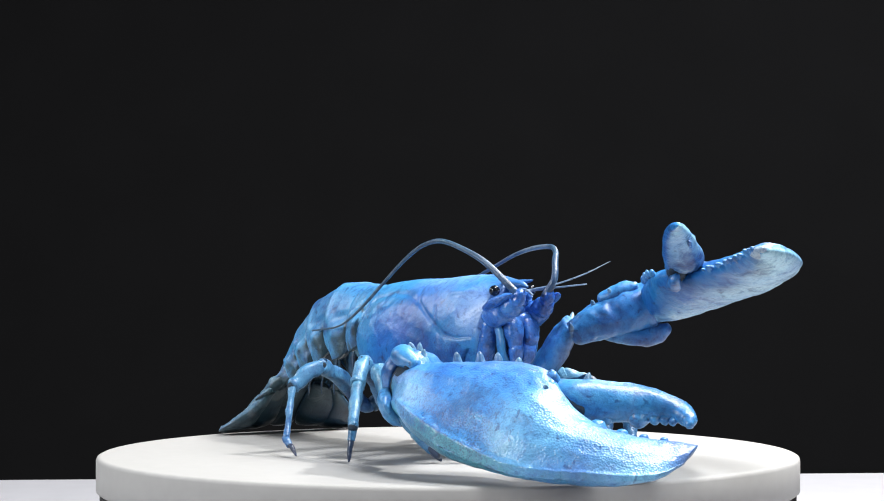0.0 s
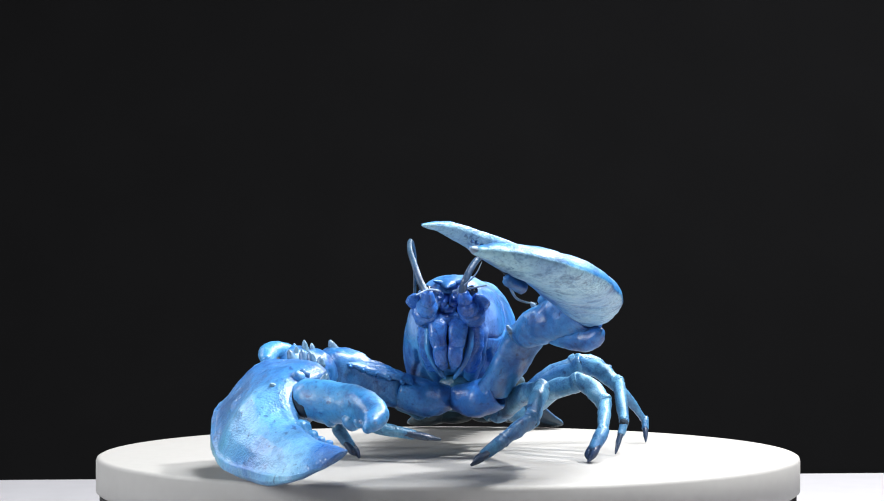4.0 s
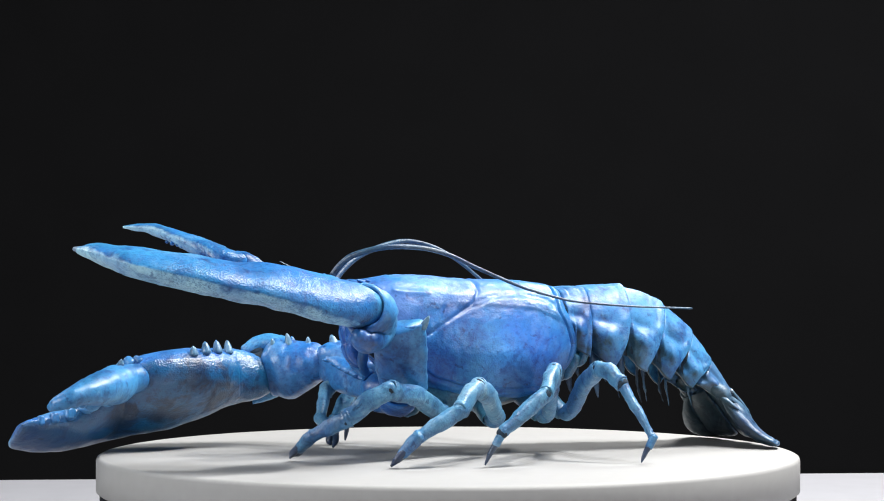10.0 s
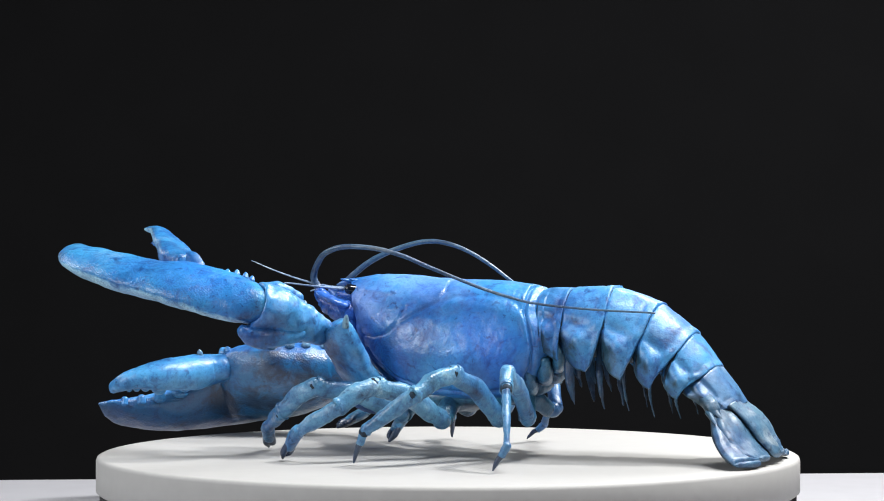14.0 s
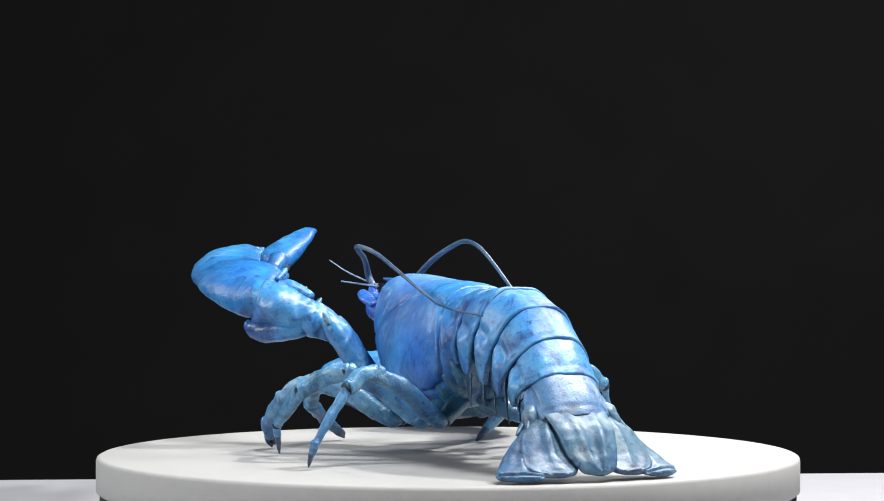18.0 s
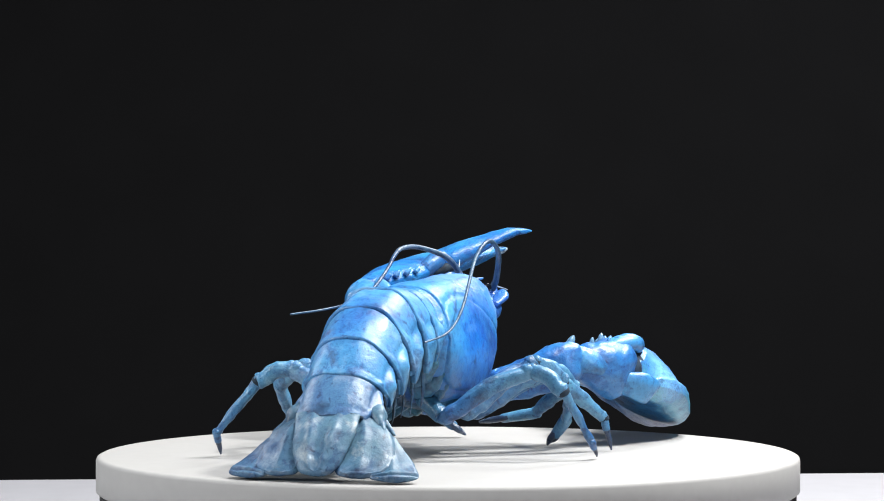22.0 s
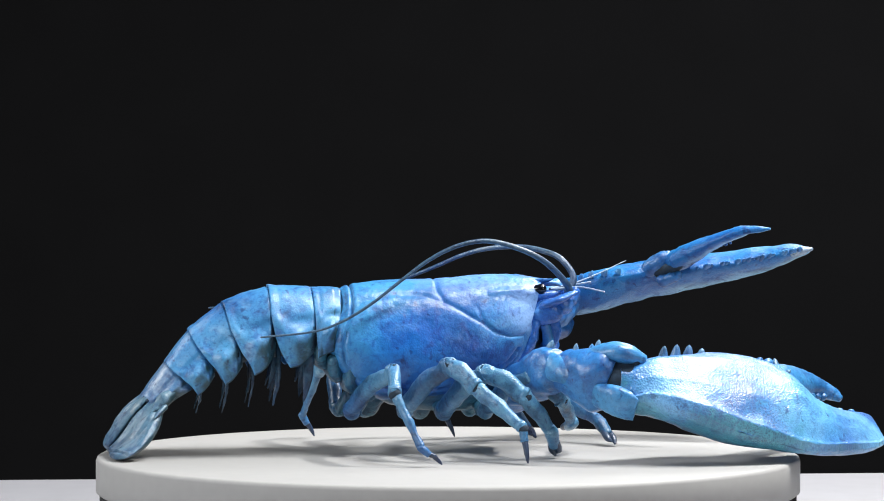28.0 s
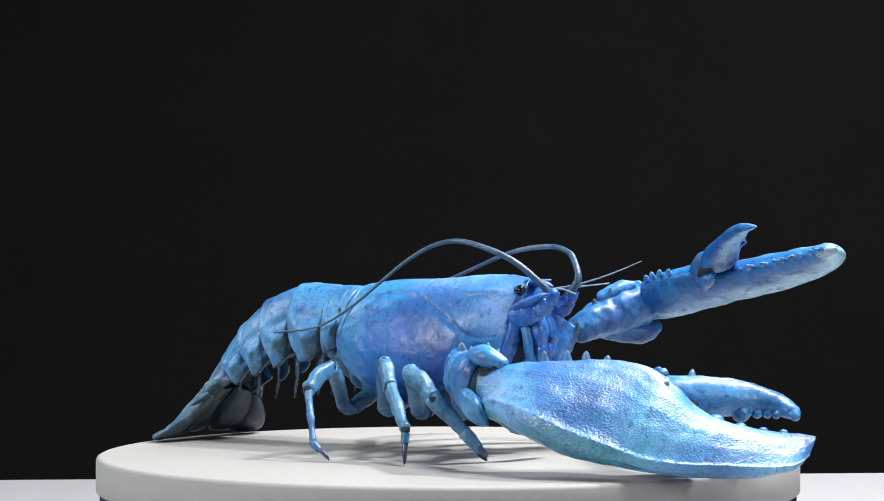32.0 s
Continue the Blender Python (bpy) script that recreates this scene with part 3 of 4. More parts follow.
# swimmerets under the tail
for x, z, ln, wide in ((-0.121, 0.084, 0.038, 0.0046), (-0.147, 0.080, 0.037, 0.0028), (-0.168, 0.074, 0.032, 0.0015), (-0.190, 0.068, 0.031, 0.0014), (-0.212, 0.060, 0.023, 0.0012)):
    for s in (-1, 1):
        y = mid_y(x) + s * 0.027
        fin = part("swimmeret", roughen(tube([(x, y, z + 0.014), (x - 0.001, y + s * 0.001, z - ln * 0.22), (x - 0.0015, y + s * 0.001, z - ln * 0.5), (x - 0.0035, y + s * 0.001, z - ln * 0.78), (x - 0.005, y, z - ln)], [(0.0014, wide * 0.8), (0.0014, wide), (0.0011, wide * 0.85), (0.0008, wide * 0.5), (0.0003, 0.0005)], 12, 20, up=(1, 0, 0)), 0.0007, 200, x * 90), FIN, lobster, "dark teal-blue swimming paddle")
        if wide > 0.002:
            part("paddle", roughen(tube([(x - 0.003, y - s * 0.005, z + 0.002), (x - 0.005, y - s * 0.006, z - ln * 0.25), (x - 0.007, y - s * 0.007, z - ln * 0.45), (x - 0.009, y - s * 0.007, z - ln * 0.62)], [(0.0009, 0.0016), (0.0010, wide * 0.6), (0.0006, wide * 0.4), (0.0002, 0.0003)], 10, 16, up=(1, 0, 0)), 0.0006, 220, x * 70), FIN, fin)

# head
for s in (-1, 1):
    y = 0.0095
    eye_ob = part("eye", tube([(0.070, y + s * 0.014, 0.1390), (0.076, y + s * 0.0170, 0.1400), (0.0800, y + s * 0.0190, 0.1405)], [0.0032, 0.0042, 0.0046], 16, 12, dome=(0.6, 1.0)), EYE, lobster, "glossy black stalked eye")
    part("eye_stalk", tube([(0.066, y + s * 0.009, 0.138), (0.075, y + s * 0.0142, 0.1398)], [0.004, 0.0045], 12, 8), HEAD, eye_ob)
    ped = part("antenna_base", roughen(tube([(0.074, y + s * 0.0185, 0.118), (0.086, y + s * 0.0190, 0.121), (0.0925, y + s * 0.0185, 0.123)], [(0.009, 0.0085), (0.0110, 0.0110), (0.0100, 0.0095)], 18, 16), 0.0018, 120, s), HEAD, lobster, "chunky ultramarine antenna base")
    part("antenna_joint", roughen(tube([(0.089, y + s * 0.0180, 0.1235), (0.099, y + s * 0.0170, 0.1265), (0.1045, y + s * 0.0160, 0.1295)], [0.0070, 0.0088, 0.0072], 16, 14), 0.0013, 140, s), HEAD, ped)
    part("antenna_joint", roughen(tube([(0.102, y + s * 0.0160, 0.1290), (0.108, y + s * 0.0150, 0.1345), (0.1105, y + s * 0.0145, 0.1390)], [0.0056, 0.0062, 0.0046], 14, 12), 0.0009, 160, s), HEAD, ped)
    part("scale", roughen(tube([(0.080, y + s * 0.0255, 0.126), (0.093, y + s * 0.0275, 0.131), (0.104, y + s * 0.0265, 0.136), (0.1105, y + s * 0.0245, 0.138)], [(0.006, 0.0035), (0.0075, 0.0035), (0.0050, 0.0025), (0.0008, 0.0008)], 14, 16), 0.0005, 200), HEAD, ped, "flat pointed scale")
    part("feeler_base", tube([(0.083, y + s * 0.0060, 0.1345), (0.090, y + s * 0.0062, 0.1355), (0.0965, y + s * 0.0060, 0.1370)], [0.0042, 0.0040, 0.0028], 12, 12, socket=True), HEAD, ped, "small jointed feeler base")
    # folded jaw limb: an upper block, a narrower lower block, a leaf-shaped outer branch
    jaw = part("mouth_limb", roughen(tube([(0.082, y + s * 0.0080, 0.1165), (0.0905, y + s * 0.0084, 0.1120), (0.0930, y + s * 0.0080, 0.1030), (0.0915, y + s * 0.0072, 0.0955)], [(0.0060, 0.0072), (0.0064, 0.0078), (0.0060, 0.0074), (0.0050, 0.0062)], 22, 26, up=(0, 1, 0), power=3.6), 0.0008, 130, s), HEAD, lobster, "deep blue folded mouth limb")
    part("jaw_plate", roughen(tube([(0.0915, y + s * 0.0062, 0.0955), (0.0925, y + s * 0.0062, 0.0910), (0.0895, y + s * 0.0056, 0.0830), (0.0845, y + s * 0.0040, 0.0765)], [(0.0048, 0.0058), (0.0052, 0.0062), (0.0048, 0.0056), (0.0022, 0.0030)], 22, 24, up=(0, 1, 0), power=3.4), 0.0007, 150, s), HEAD, jaw, "blue lower block of the mouth limb")
    part("jaw_branch", roughen(tube([(0.0790, y + s * 0.0040, 0.0690), (0.0850, y + s * 0.0105, 0.0775), (0.0865, y + s * 0.0160, 0.0900), (0.0850, y + s * 0.0175, 0.1040), (0.0800, y + s * 0.0165, 0.1150)], [(0.0030, 0.0014), (0.0045, 0.0022), (0.0050, 0.0030), (0.0046, 0.0030), (0.0034, 0.0024)], 16, 30, up=(0, 1, 0)), 0.0006, 170, s), BODY, jaw, "pale leaf-shaped outer branch of the jaw")
    part("cheek", roughen(tube([(0.042, y + s * 0.0130, 0.066), (0.056, y + s * 0.0190, 0.083), (0.0650, y + s * 0.0225, 0.105), (0.0660, y + s * 0.0215, 0.122)], [(0.0050, 0.006), (0.0058, 0.008), (0.0055, 0.008), (0.0045, 0.006)], 16, 20, up=(0, 1, 0)), 0.0009, 110, s), BODY, lobster, "blue cheek rim beside the mouth")
for s in (-1, 1):
    part("cheek", roughen(tube([(0.058, 0.0095 + s * 0.0150, 0.076), (0.0695, 0.0095 + s * 0.0185, 0.094), (0.0745, 0.0095 + s * 0.0190, 0.113)], [(0.0055, 0.007), (0.0060, 0.009), (0.0055, 0.008)], 16, 20, up=(0, 1, 0)), 0.0012, 120, s), HEAD, lobster, "deep blue plate beside the jaw")
# dark backing: the shade in the seams round the jaws is in its colour
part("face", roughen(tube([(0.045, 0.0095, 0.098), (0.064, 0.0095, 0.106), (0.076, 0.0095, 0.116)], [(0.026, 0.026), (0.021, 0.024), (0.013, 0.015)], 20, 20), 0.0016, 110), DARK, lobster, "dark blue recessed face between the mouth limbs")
part("mouth_ridge", roughen(tube([(0.078, -0.008, 0.1165), (0.0865, 0.0, 0.1170), (0.088, 0.0095, 0.1160), (0.0865, 0.019, 0.1170), (0.078, 0.027, 0.1165)], [0.0045, 0.0058, 0.0062, 0.0058, 0.0045], 16, 26), 0.0014, 150), HEAD, lobster, "dark blue ridge above the jaw plates")
part("brow", roughen(tube([(0.074, 0.0095, 0.1255), (0.084, 0.0095, 0.1265), (0.090, 0.0095, 0.1250)], [(0.008, 0.0065), (0.008, 0.0060), (0.0050, 0.0040)], 16, 14), 0.0010, 160), HEAD, lobster, "dark blue knob between the antenna bases")
for s in (-1, 1):
    part("brow", roughen(tube([(0.076, 0.0095 + s * 0.0035, 0.1330), (0.086, 0.0095 + s * 0.0045, 0.1330), (0.091, 0.0095 + s * 0.0040, 0.1300)], [0.006, 0.0055, 0.0035], 14, 14), 0.0007, 160), HEAD, lobster, "dark blue knob between the eyes")


def whisker(points, r0, r1, label, material=WHISKER):
    n = len(points)
    return part("antenna", tube(points, [r0 + (r1 - r0) * (k / (n - 1)) ** 0.55 for k in range(n)], 10, 90, up=(0, 1, 0)), material, lobster, label)


whisker([(0.108, 0.022, 0.136), (0.115, 0.026, 0.150), (0.106, 0.034, 0.1655), (0.094, 0.044, 0.1725), (0.073, 0.055, 0.1770), (0.044, 0.058, 0.1755), (0.020, 0.056, 0.1695), (-0.003, 0.053, 0.1600),
         (-0.027, 0.051, 0.1505), (-0.050, 0.050, 0.1420), (-0.0745, 0.051, 0.1350), (-0.098, 0.053, 0.1300), (-0.146, 0.058, 0.1258), (-0.203, 0.063, 0.1235)], 0.0038, 0.0008, "long blue antenna arching back over the shell")
whisker([(0.108, -0.004, 0.135), (0.100, -0.012, 0.147), (0.082, -0.020, 0.1635), (0.060, -0.026, 0.1745), (0.031, -0.029, 0.1818), (0.005, -0.030, 0.1780), (-0.020, -0.031, 0.1660), (-0.045, -0.034, 0.1480),
         (-0.070, -0.037, 0.1290), (-0.095, -0.038, 0.1140), (-0.120, -0.037, 0.1055), (-0.163, -0.035, 0.1010)], 0.0038, 0.0008, "long blue antenna arching back over the shell")
for pts in ([(0.092, 0.016, 0.140), (0.118, 0.026, 0.146), (0.143, 0.037, 0.155), (0.166, 0.044, 0.1650)], [(0.092, 0.014, 0.140), (0.112, 0.030, 0.143), (0.134, 0.045, 0.1460)],
            [(0.092, 0.003, 0.140), (0.115, -0.004, 0.142), (0.135, -0.012, 0.138)]):
    part("antennule", tube(pts, [0.0014, 0.0008, 0.0006, 0.0003][:len(pts)], 8, 20, up=(0, 1, 0)), PALE, lobster, "thin pale feeler")


# ---- walking legs ----
def leg(hip, knee, elbow, wrist, toe, thick, pincer, label, slim=1.0):
    """hip: where the limb turns up beside the body. Every segment ends in a flared rim from which the next one grows."""
    hip, knee, elbow, wrist, toe = [np.array(p, float) for p in (hip, knee, elbow, wrist, toe)]
    h = thick * 0.92
    lift = np.array((0, 0, 0.0045))

    def piece(name, a, b, rise, r, label=""):
        d = b - a
        pts = [a - d * 0.04, a + d * 0.12, a + d * 0.5 + lift * rise, a + d * 0.86, a + d * 0.95, b]
        bm = roughen(tube(pts, [(q * 0.90, q * 1.14) for q in r], 24, 32, socket=True, power=2.5), 0.0011, 120, a[0] * 50)
        return part(name, bm, LEG, lobster if name == "walking_leg" else top, label)

    top = None
    top = piece("walking_leg", hip, knee, 1.0, [h * 0.84, h * 0.94, h * 1.0, h * 0.90, h * 0.97, h * 0.93], label)
    piece("leg_segment", knee, elbow, 0.6, [h * 0.80, h * 0.88, h * 0.93, h * 0.86, h * 0.92, h * 0.88], "short knee segment")
    piece("leg_segment", elbow, wrist, 0.1, [h * 0.74, h * 0.78 * slim, h * 0.76 * slim, h * 0.60 * slim, h * 0.66 * slim, h * 0.58 * slim], "tapered shin segment")
    body = np.array((hip[0] * 0.86, 0.0095 + (hip[1] - 0.0095) * 0.35, 0.050))
    low = np.array((hip[0] * 0.95, 0.0095 + (hip[1] - 0.0095) * 0.78, hip[2] - 0.003))
    part("hip", roughen(tube([body, low], [h * 1.25, h * 1.05], 16, 14, socket=True), 0.0008, 130), TEAL, top, "teal basal segment")
    part("hip", roughen(tube([low, (low + hip) / 2 - lift * 0.4, hip], [h * 0.85, h * 1.02, h * 0.98], 16, 12), 0.0006, 130), LEG, top)
    way = toe - wrist
    if pincer:
        side = np.cross(way, (0, 0, 1.0))
        side = side / np.linalg.norm(side) * h * 0.4
        palm = wrist + way * 0.58
        part("leg_palm", roughen(tube([wrist - way * 0.08, wrist + way * 0.12, palm], [(h * 0.66, h * 0.66), (h * 0.80, h * 0.74), (h * 0.66, h * 0.58)], 14, 12), 0.0005, 190), LEG, top)
        for q, long in ((-1, 1.0), (1, 0.9)):
            part("pincer_finger", tube([palm + side * q * 0.7 - way * 0.12, palm + way * 0.18 + side * q * 0.95, wrist + way * long + side * q * 0.35], [h * 0.42, h * 0.40, h * 0.16], 12, 14), TIP, top, "dark hairy pincer finger")
    else:
        bow = np.array((0, 0, 0.0014))
        part("leg_tip", roughen(tube([wrist - way * 0.10, wrist + way * 0.14, wrist + way * 0.38], [h * 0.50, h * 0.50, h * 0.44], 12, 12, socket=True), 0.0005, 200), LEG, top, "blue toe root")
        part("leg_tip", roughen(tube([wrist + way * 0.30, wrist + way * 0.6 + bow, wrist + way * 0.85 + bow * 0.6, toe], [h * 0.36, h * 0.34, h * 0.24, h * 0.10], 12, 16), 0.0003, 200), TIP, top, "dark pointed toe")
    for at, to, r in ((knee, elbow, 0.84), (elbow, wrist, 0.77), (wrist, toe, 0.58 * slim)):
        d = (to - at) / np.linalg.norm(to - at)
        part("joint", tube([at - d * 0.0004, at + d * 0.0016], [(h * r * 0.92, h * r * 1.10)] * 2, 18, 6), DARK, top, "dark joint skin")
    return top


FRONT_LEG, HIND_LEG = "light blue front walking leg ending in a small pincer", "light blue hind walking leg with a dark pointed toe"
leg((0.026, 0.050, 0.038), (0.0855, 0.087, 0.0605), (0.121, 0.080, 0.0365), (0.144, 0.058, 0.0215), (0.153, 0.034, 0.003), 0.0082, True, FRONT_LEG)
leg((-0.018, 0.066, 0.035), (0.019, 0.115, 0.0635), (0.044, 0.137, 0.0455), (0.081, 0.136, 0.0245), (0.098, 0.124, 0.002), 0.0082, True, FRONT_LEG)
leg((-0.068, 0.060, 0.037), (-0.049, 0.114, 0.0745), (-0.027, 0.146, 0.0580), (0.014, 0.152, 0.0280), (0.026, 0.145, 0.002), 0.0078, False, HIND_LEG)
leg((-0.092, 0.054, 0.038), (-0.092, 0.107, 0.0755), (-0.101, 0.134, 0.0640), (-0.113, 0.167, 0.0205), (-0.102, 0.168, 0.002), 0.0074, False, HIND_LEG, 0.72)
leg((0.03, -0.026, 0.040), (0.060, -0.084, 0.070), (0.085, -0.078, 0.050), (0.100, -0.048, 0.028), (0.103, 0.004, 0.019), 0.0078, True, FRONT_LEG)
leg((-0.008, -0.034, 0.040), (0.020, -0.086, 0.0730), (0.051, -0.098, 0.0530), (0.075, -0.084, 0.0240), (0.083, -0.066, 0.002), 0.0082, True, FRONT_LEG)
leg((-0.042, -0.036, 0.041), (-0.0095, -0.081, 0.0790), (0.010, -0.100, 0.0610), (0.044, -0.127, 0.0295), (0.047, -0.133, 0.002), 0.0078, False, HIND_LEG)
leg((-0.088, -0.032, 0.040), (-0.057, -0.092, 0.0755), (-0.060, -0.120, 0.0580), (-0.040, -0.139, 0.0150), (-0.024, -0.139, 0.002), 0.0070, False, HIND_LEG, 0.66)


# ---- claws ----
# the raised slender claw
UPPER_EDGE = [(0.1125, 0.1085, 0.1335), (0.1216, 0.1108, 0.1362), (0.1340, 0.1066, 0.1435), (0.1512, 0.0960, 0.1475), (0.1727, 0.0859, 0.1505), (0.1973, 0.0822, 0.1545), (0.2172, 0.0825, 0.1538), (0.2520, 0.0778, 0.1590), (0.2903, 0.0660, 0.1655), (0.3170, 0.0555, 0.1715), (0.3340, 0.0510, 0.1735)]
LOWER_EDGE = [(0.1085, 0.1240, 0.1135), (0.1169, 0.1328, 0.1162), (0.1311, 0.1429, 0.1181), (0.1498, 0.1484, 0.1218), (0.1724, 0.1541, 0.1300), (0.1987, 0.1563, 0.1366), (0.2256, 0.1525, 0.1428), (0.2667, 0.1440, 0.1525), (0.3123, 0.1177, 0.1638), (0.3314, 0.0861, 0.1717), (0.3375, 0.0575, 0.1748)]
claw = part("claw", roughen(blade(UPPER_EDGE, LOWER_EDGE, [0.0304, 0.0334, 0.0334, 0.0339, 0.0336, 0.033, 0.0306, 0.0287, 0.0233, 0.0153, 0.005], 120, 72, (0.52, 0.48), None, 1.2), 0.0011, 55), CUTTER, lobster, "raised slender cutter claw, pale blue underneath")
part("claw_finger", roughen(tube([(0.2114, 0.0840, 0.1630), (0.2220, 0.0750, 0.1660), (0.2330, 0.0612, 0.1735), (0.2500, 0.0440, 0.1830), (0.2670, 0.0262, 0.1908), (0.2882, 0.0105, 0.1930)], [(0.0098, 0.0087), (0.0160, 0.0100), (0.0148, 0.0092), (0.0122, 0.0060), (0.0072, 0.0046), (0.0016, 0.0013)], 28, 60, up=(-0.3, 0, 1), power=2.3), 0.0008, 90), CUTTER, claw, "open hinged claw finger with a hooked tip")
part("claw_tip", tube([(0.325, 0.062, 0.1718), (0.332, 0.0555, 0.1738), (0.3385, 0.0515, 0.1752)], [(0.0090, 0.0048), (0.0062, 0.0038), (0.0020, 0.0016)], 14, 12), PALE, claw, "pale worn claw tip")
# dark filler for the shade in the gap under the open finger
part("joint", roughen(tube([(0.205, 0.0830, 0.1540), (0.214, 0.0730, 0.1580), (0.2235, 0.0640, 0.1625)], [(0.0070, 0.0060), (0.0078, 0.0056), (0.0045, 0.0035)], 16, 14), 0.0012, 160), DARK, claw, "dark filler for the shade at the finger's root")
for p, q in (((0.1370, 0.1045, 0.1490), (0.1375, 0.0990, 0.1555)), ((0.1455, 0.0990, 0.1515), (0.1465, 0.0945, 0.1590)), ((0.1565, 0.0925, 0.1535), (0.1585, 0.0870, 0.1612)), ((0.1680, 0.0870, 0.1550), (0.1700, 0.0825, 0.1605)), ((0.198, 0.083, 0.160), (0.202, 0.079, 0.166)), ((0.206, 0.085, 0.162), (0.211, 0.082, 0.167))):
    part("spine", cone(p, np.array(p) * 0.5 + np.array(q) * 0.5, 0.0028), CLAW, claw)
ROW = spline(UPPER_EDGE, 61)
for k in range(24):
    a = ROW[40 + round(k * 17 / 23)] + (ROW[41] - ROW[40]) * ((k * 5) % 3) * 0.3
    big = (k * 7) % 5 / 4
    part("tooth", cone(a + np.array((0, 0.0012, 0.0008)), a + np.array((0.0006, -0.0032 - 0.0010 * big, 0.0022 + 0.0010 * big)), 0.0017 + 0.0012 * big, 8), CLAW, claw)
# the saw edge of the open finger
for k in range(7):
    u = 0.25 + 0.05 * k
    a = np.array((0.2245, 0.082, 0.1660)) * (1 - u) + np.array((0.2920, 0.0170, 0.1900)) * u + np.array((0.0035, 0.0020, 0.0015)) * math.sin(math.pi * u)
    part("tooth", cone(a - np.array((0.0035, 0.0030, 0)), a + np.array((-0.0022, -0.0018, -0.0004)), 0.0013 + 0.0005 * ((k * 3) % 2), 8), CLAW, claw)
part("hinge", roughen(tube([(0.196, 0.088, 0.156), (0.206, 0.080, 0.164), (0.213, 0.076, 0.169)], [0.008, 0.0085, 0.0055], 14, 12), 0.001, 150), CLAW, claw, "knuckle of the open finger")
part("hinge", roughen(tube([(0.206, 0.078, 0.146), (0.216, 0.070, 0.150), (0.220, 0.068, 0.1535)], [0.006, 0.0050, 0.003], 14, 12), 0.001, 150), CLAW, claw, "knuckle of the open finger")
part("wrist", roughen(tube([(0.087, 0.071, 0.105), (0.094, 0.081, 0.110), (0.103, 0.096, 0.1165), (0.113, 0.113, 0.1235), (0.1225, 0.1245, 0.1280)], [(0.0115, 0.011), (0.0160, 0.0145), (0.0185, 0.0175), (0.0215, 0.0205), (0.0200, 0.0205)], 40, 56, socket=True), 0.0024, 62), CLAW, claw, "knobbed blue wrist segment")
part("wrist_lip", roughen(tube([(0.098, 0.096, 0.106), (0.111, 0.114, 0.1030), (0.122, 0.127, 0.1025), (0.1315, 0.135, 0.1070)], [(0.010, 0.009), (0.0115, 0.010), (0.011, 0.0095), (0.006, 0.0055)], 24, 26), 0.0012, 90), CLAW, claw, "rounded pale lip under the wrist")
part("wrist_lip", roughen(tube([(0.100, 0.090, 0.1325), (0.112, 0.101, 0.1405), (0.121, 0.109, 0.1440)], [(0.006, 0.006), (0.0075, 0.007), (0.004, 0.004)], 20, 18), 0.0014, 100), CLAW, claw, "ridge above the wrist")
part("wrist_lip", roughen(tube([(0.103, 0.108, 0.1330), (0.110, 0.120, 0.1300), (0.116, 0.128, 0.1235)], [(0.004, 0.004), (0.0060, 0.0055), (0.0035, 0.0035)], 18, 18), 0.0012, 110), CLAW, claw, "pale outer knob of the wrist")
part("joint", roughen(tube([(0.108, 0.110, 0.1235), (0.117, 0.120, 0.1255), (0.124, 0.1265, 0.1265)], [(0.0140, 0.0140), (0.0140, 0.0135), (0.0090, 0.0090)], 22, 18), 0.0010, 130), DARK, claw, "dark joint skin between wrist and claw")
part("forearm", roughen(blade([(0.074, 0.034, 0.056), (0.083, 0.046, 0.076), (0.089, 0.056, 0.096), (0.094, 0.061, 0.106)], [(0.040, 0.052, 0.056), (0.046, 0.070, 0.080), (0.052, 0.084, 0.102), (0.058, 0.091, 0.115)], [0.020, 0.022, 0.022, 0.018], 36, 32, (0.5, 0.5), None, 0.8), 0.0014, 70), CLAW, claw, "broad flat blue arm plate")
part("arm_root", roughen(tube([(0.048, 0.014, 0.050), (0.058, 0.030, 0.049), (0.062, 0.046, 0.056)], [(0.012, 0.012), (0.0165, 0.0155), (0.0155, 0.015)], 18, 20, socket=True), 0.0014, 90), ARM, claw, "deep blue basal arm segment")
for p, q in (((0.092, 0.063, 0.105), (0.096, 0.058, 0.1125)), ((0.057, 0.090, 0.113), (0.0545, 0.094, 0.120)), ((0.108, 0.094, 0.135), (0.110, 0.088, 0.1415)), ((0.098, 0.083, 0.1255), (0.100, 0.078, 0.1315))):
    part("spine", cone(p, q, 0.0030), THORN, claw)

# the low heavy claw
# section of its outer face from the lower edge to the upper one: a bevel, a crisp ridge, a nearly flat face
FACE = ([-1.0, -0.97, -0.92, -0.885, -0.85, -0.80, -0.70, -0.4, 0.0, 0.35, 0.65, 0.84, 0.95, 1.0], [0.0, 0.10, 0.24, 0.32, 0.32, 0.34, 0.42, 0.72, 0.94, 0.93, 0.75, 0.52, 0.28, 0.0])


def palm_relief(s, cu, su):
    # a hollow along the biting edge, a beaded lower ridge, low swellings on the outer face
    if su > 0:
        return 0
    bead = 0.0007 * math.exp(-((cu + 0.885) / 0.05) ** 2) * (0.6 + 0.4 * math.sin(s * 150))
    hollow = -0.0030 * math.exp(-((s - 0.66) / 0.07) ** 2 - ((cu - 0.72) / 0.20) ** 2)
    return bead + hollow + 0.0016 * math.exp(-((s - 0.36) / 0.15) ** 2 - ((cu - 0.25) / 0.40) ** 2)


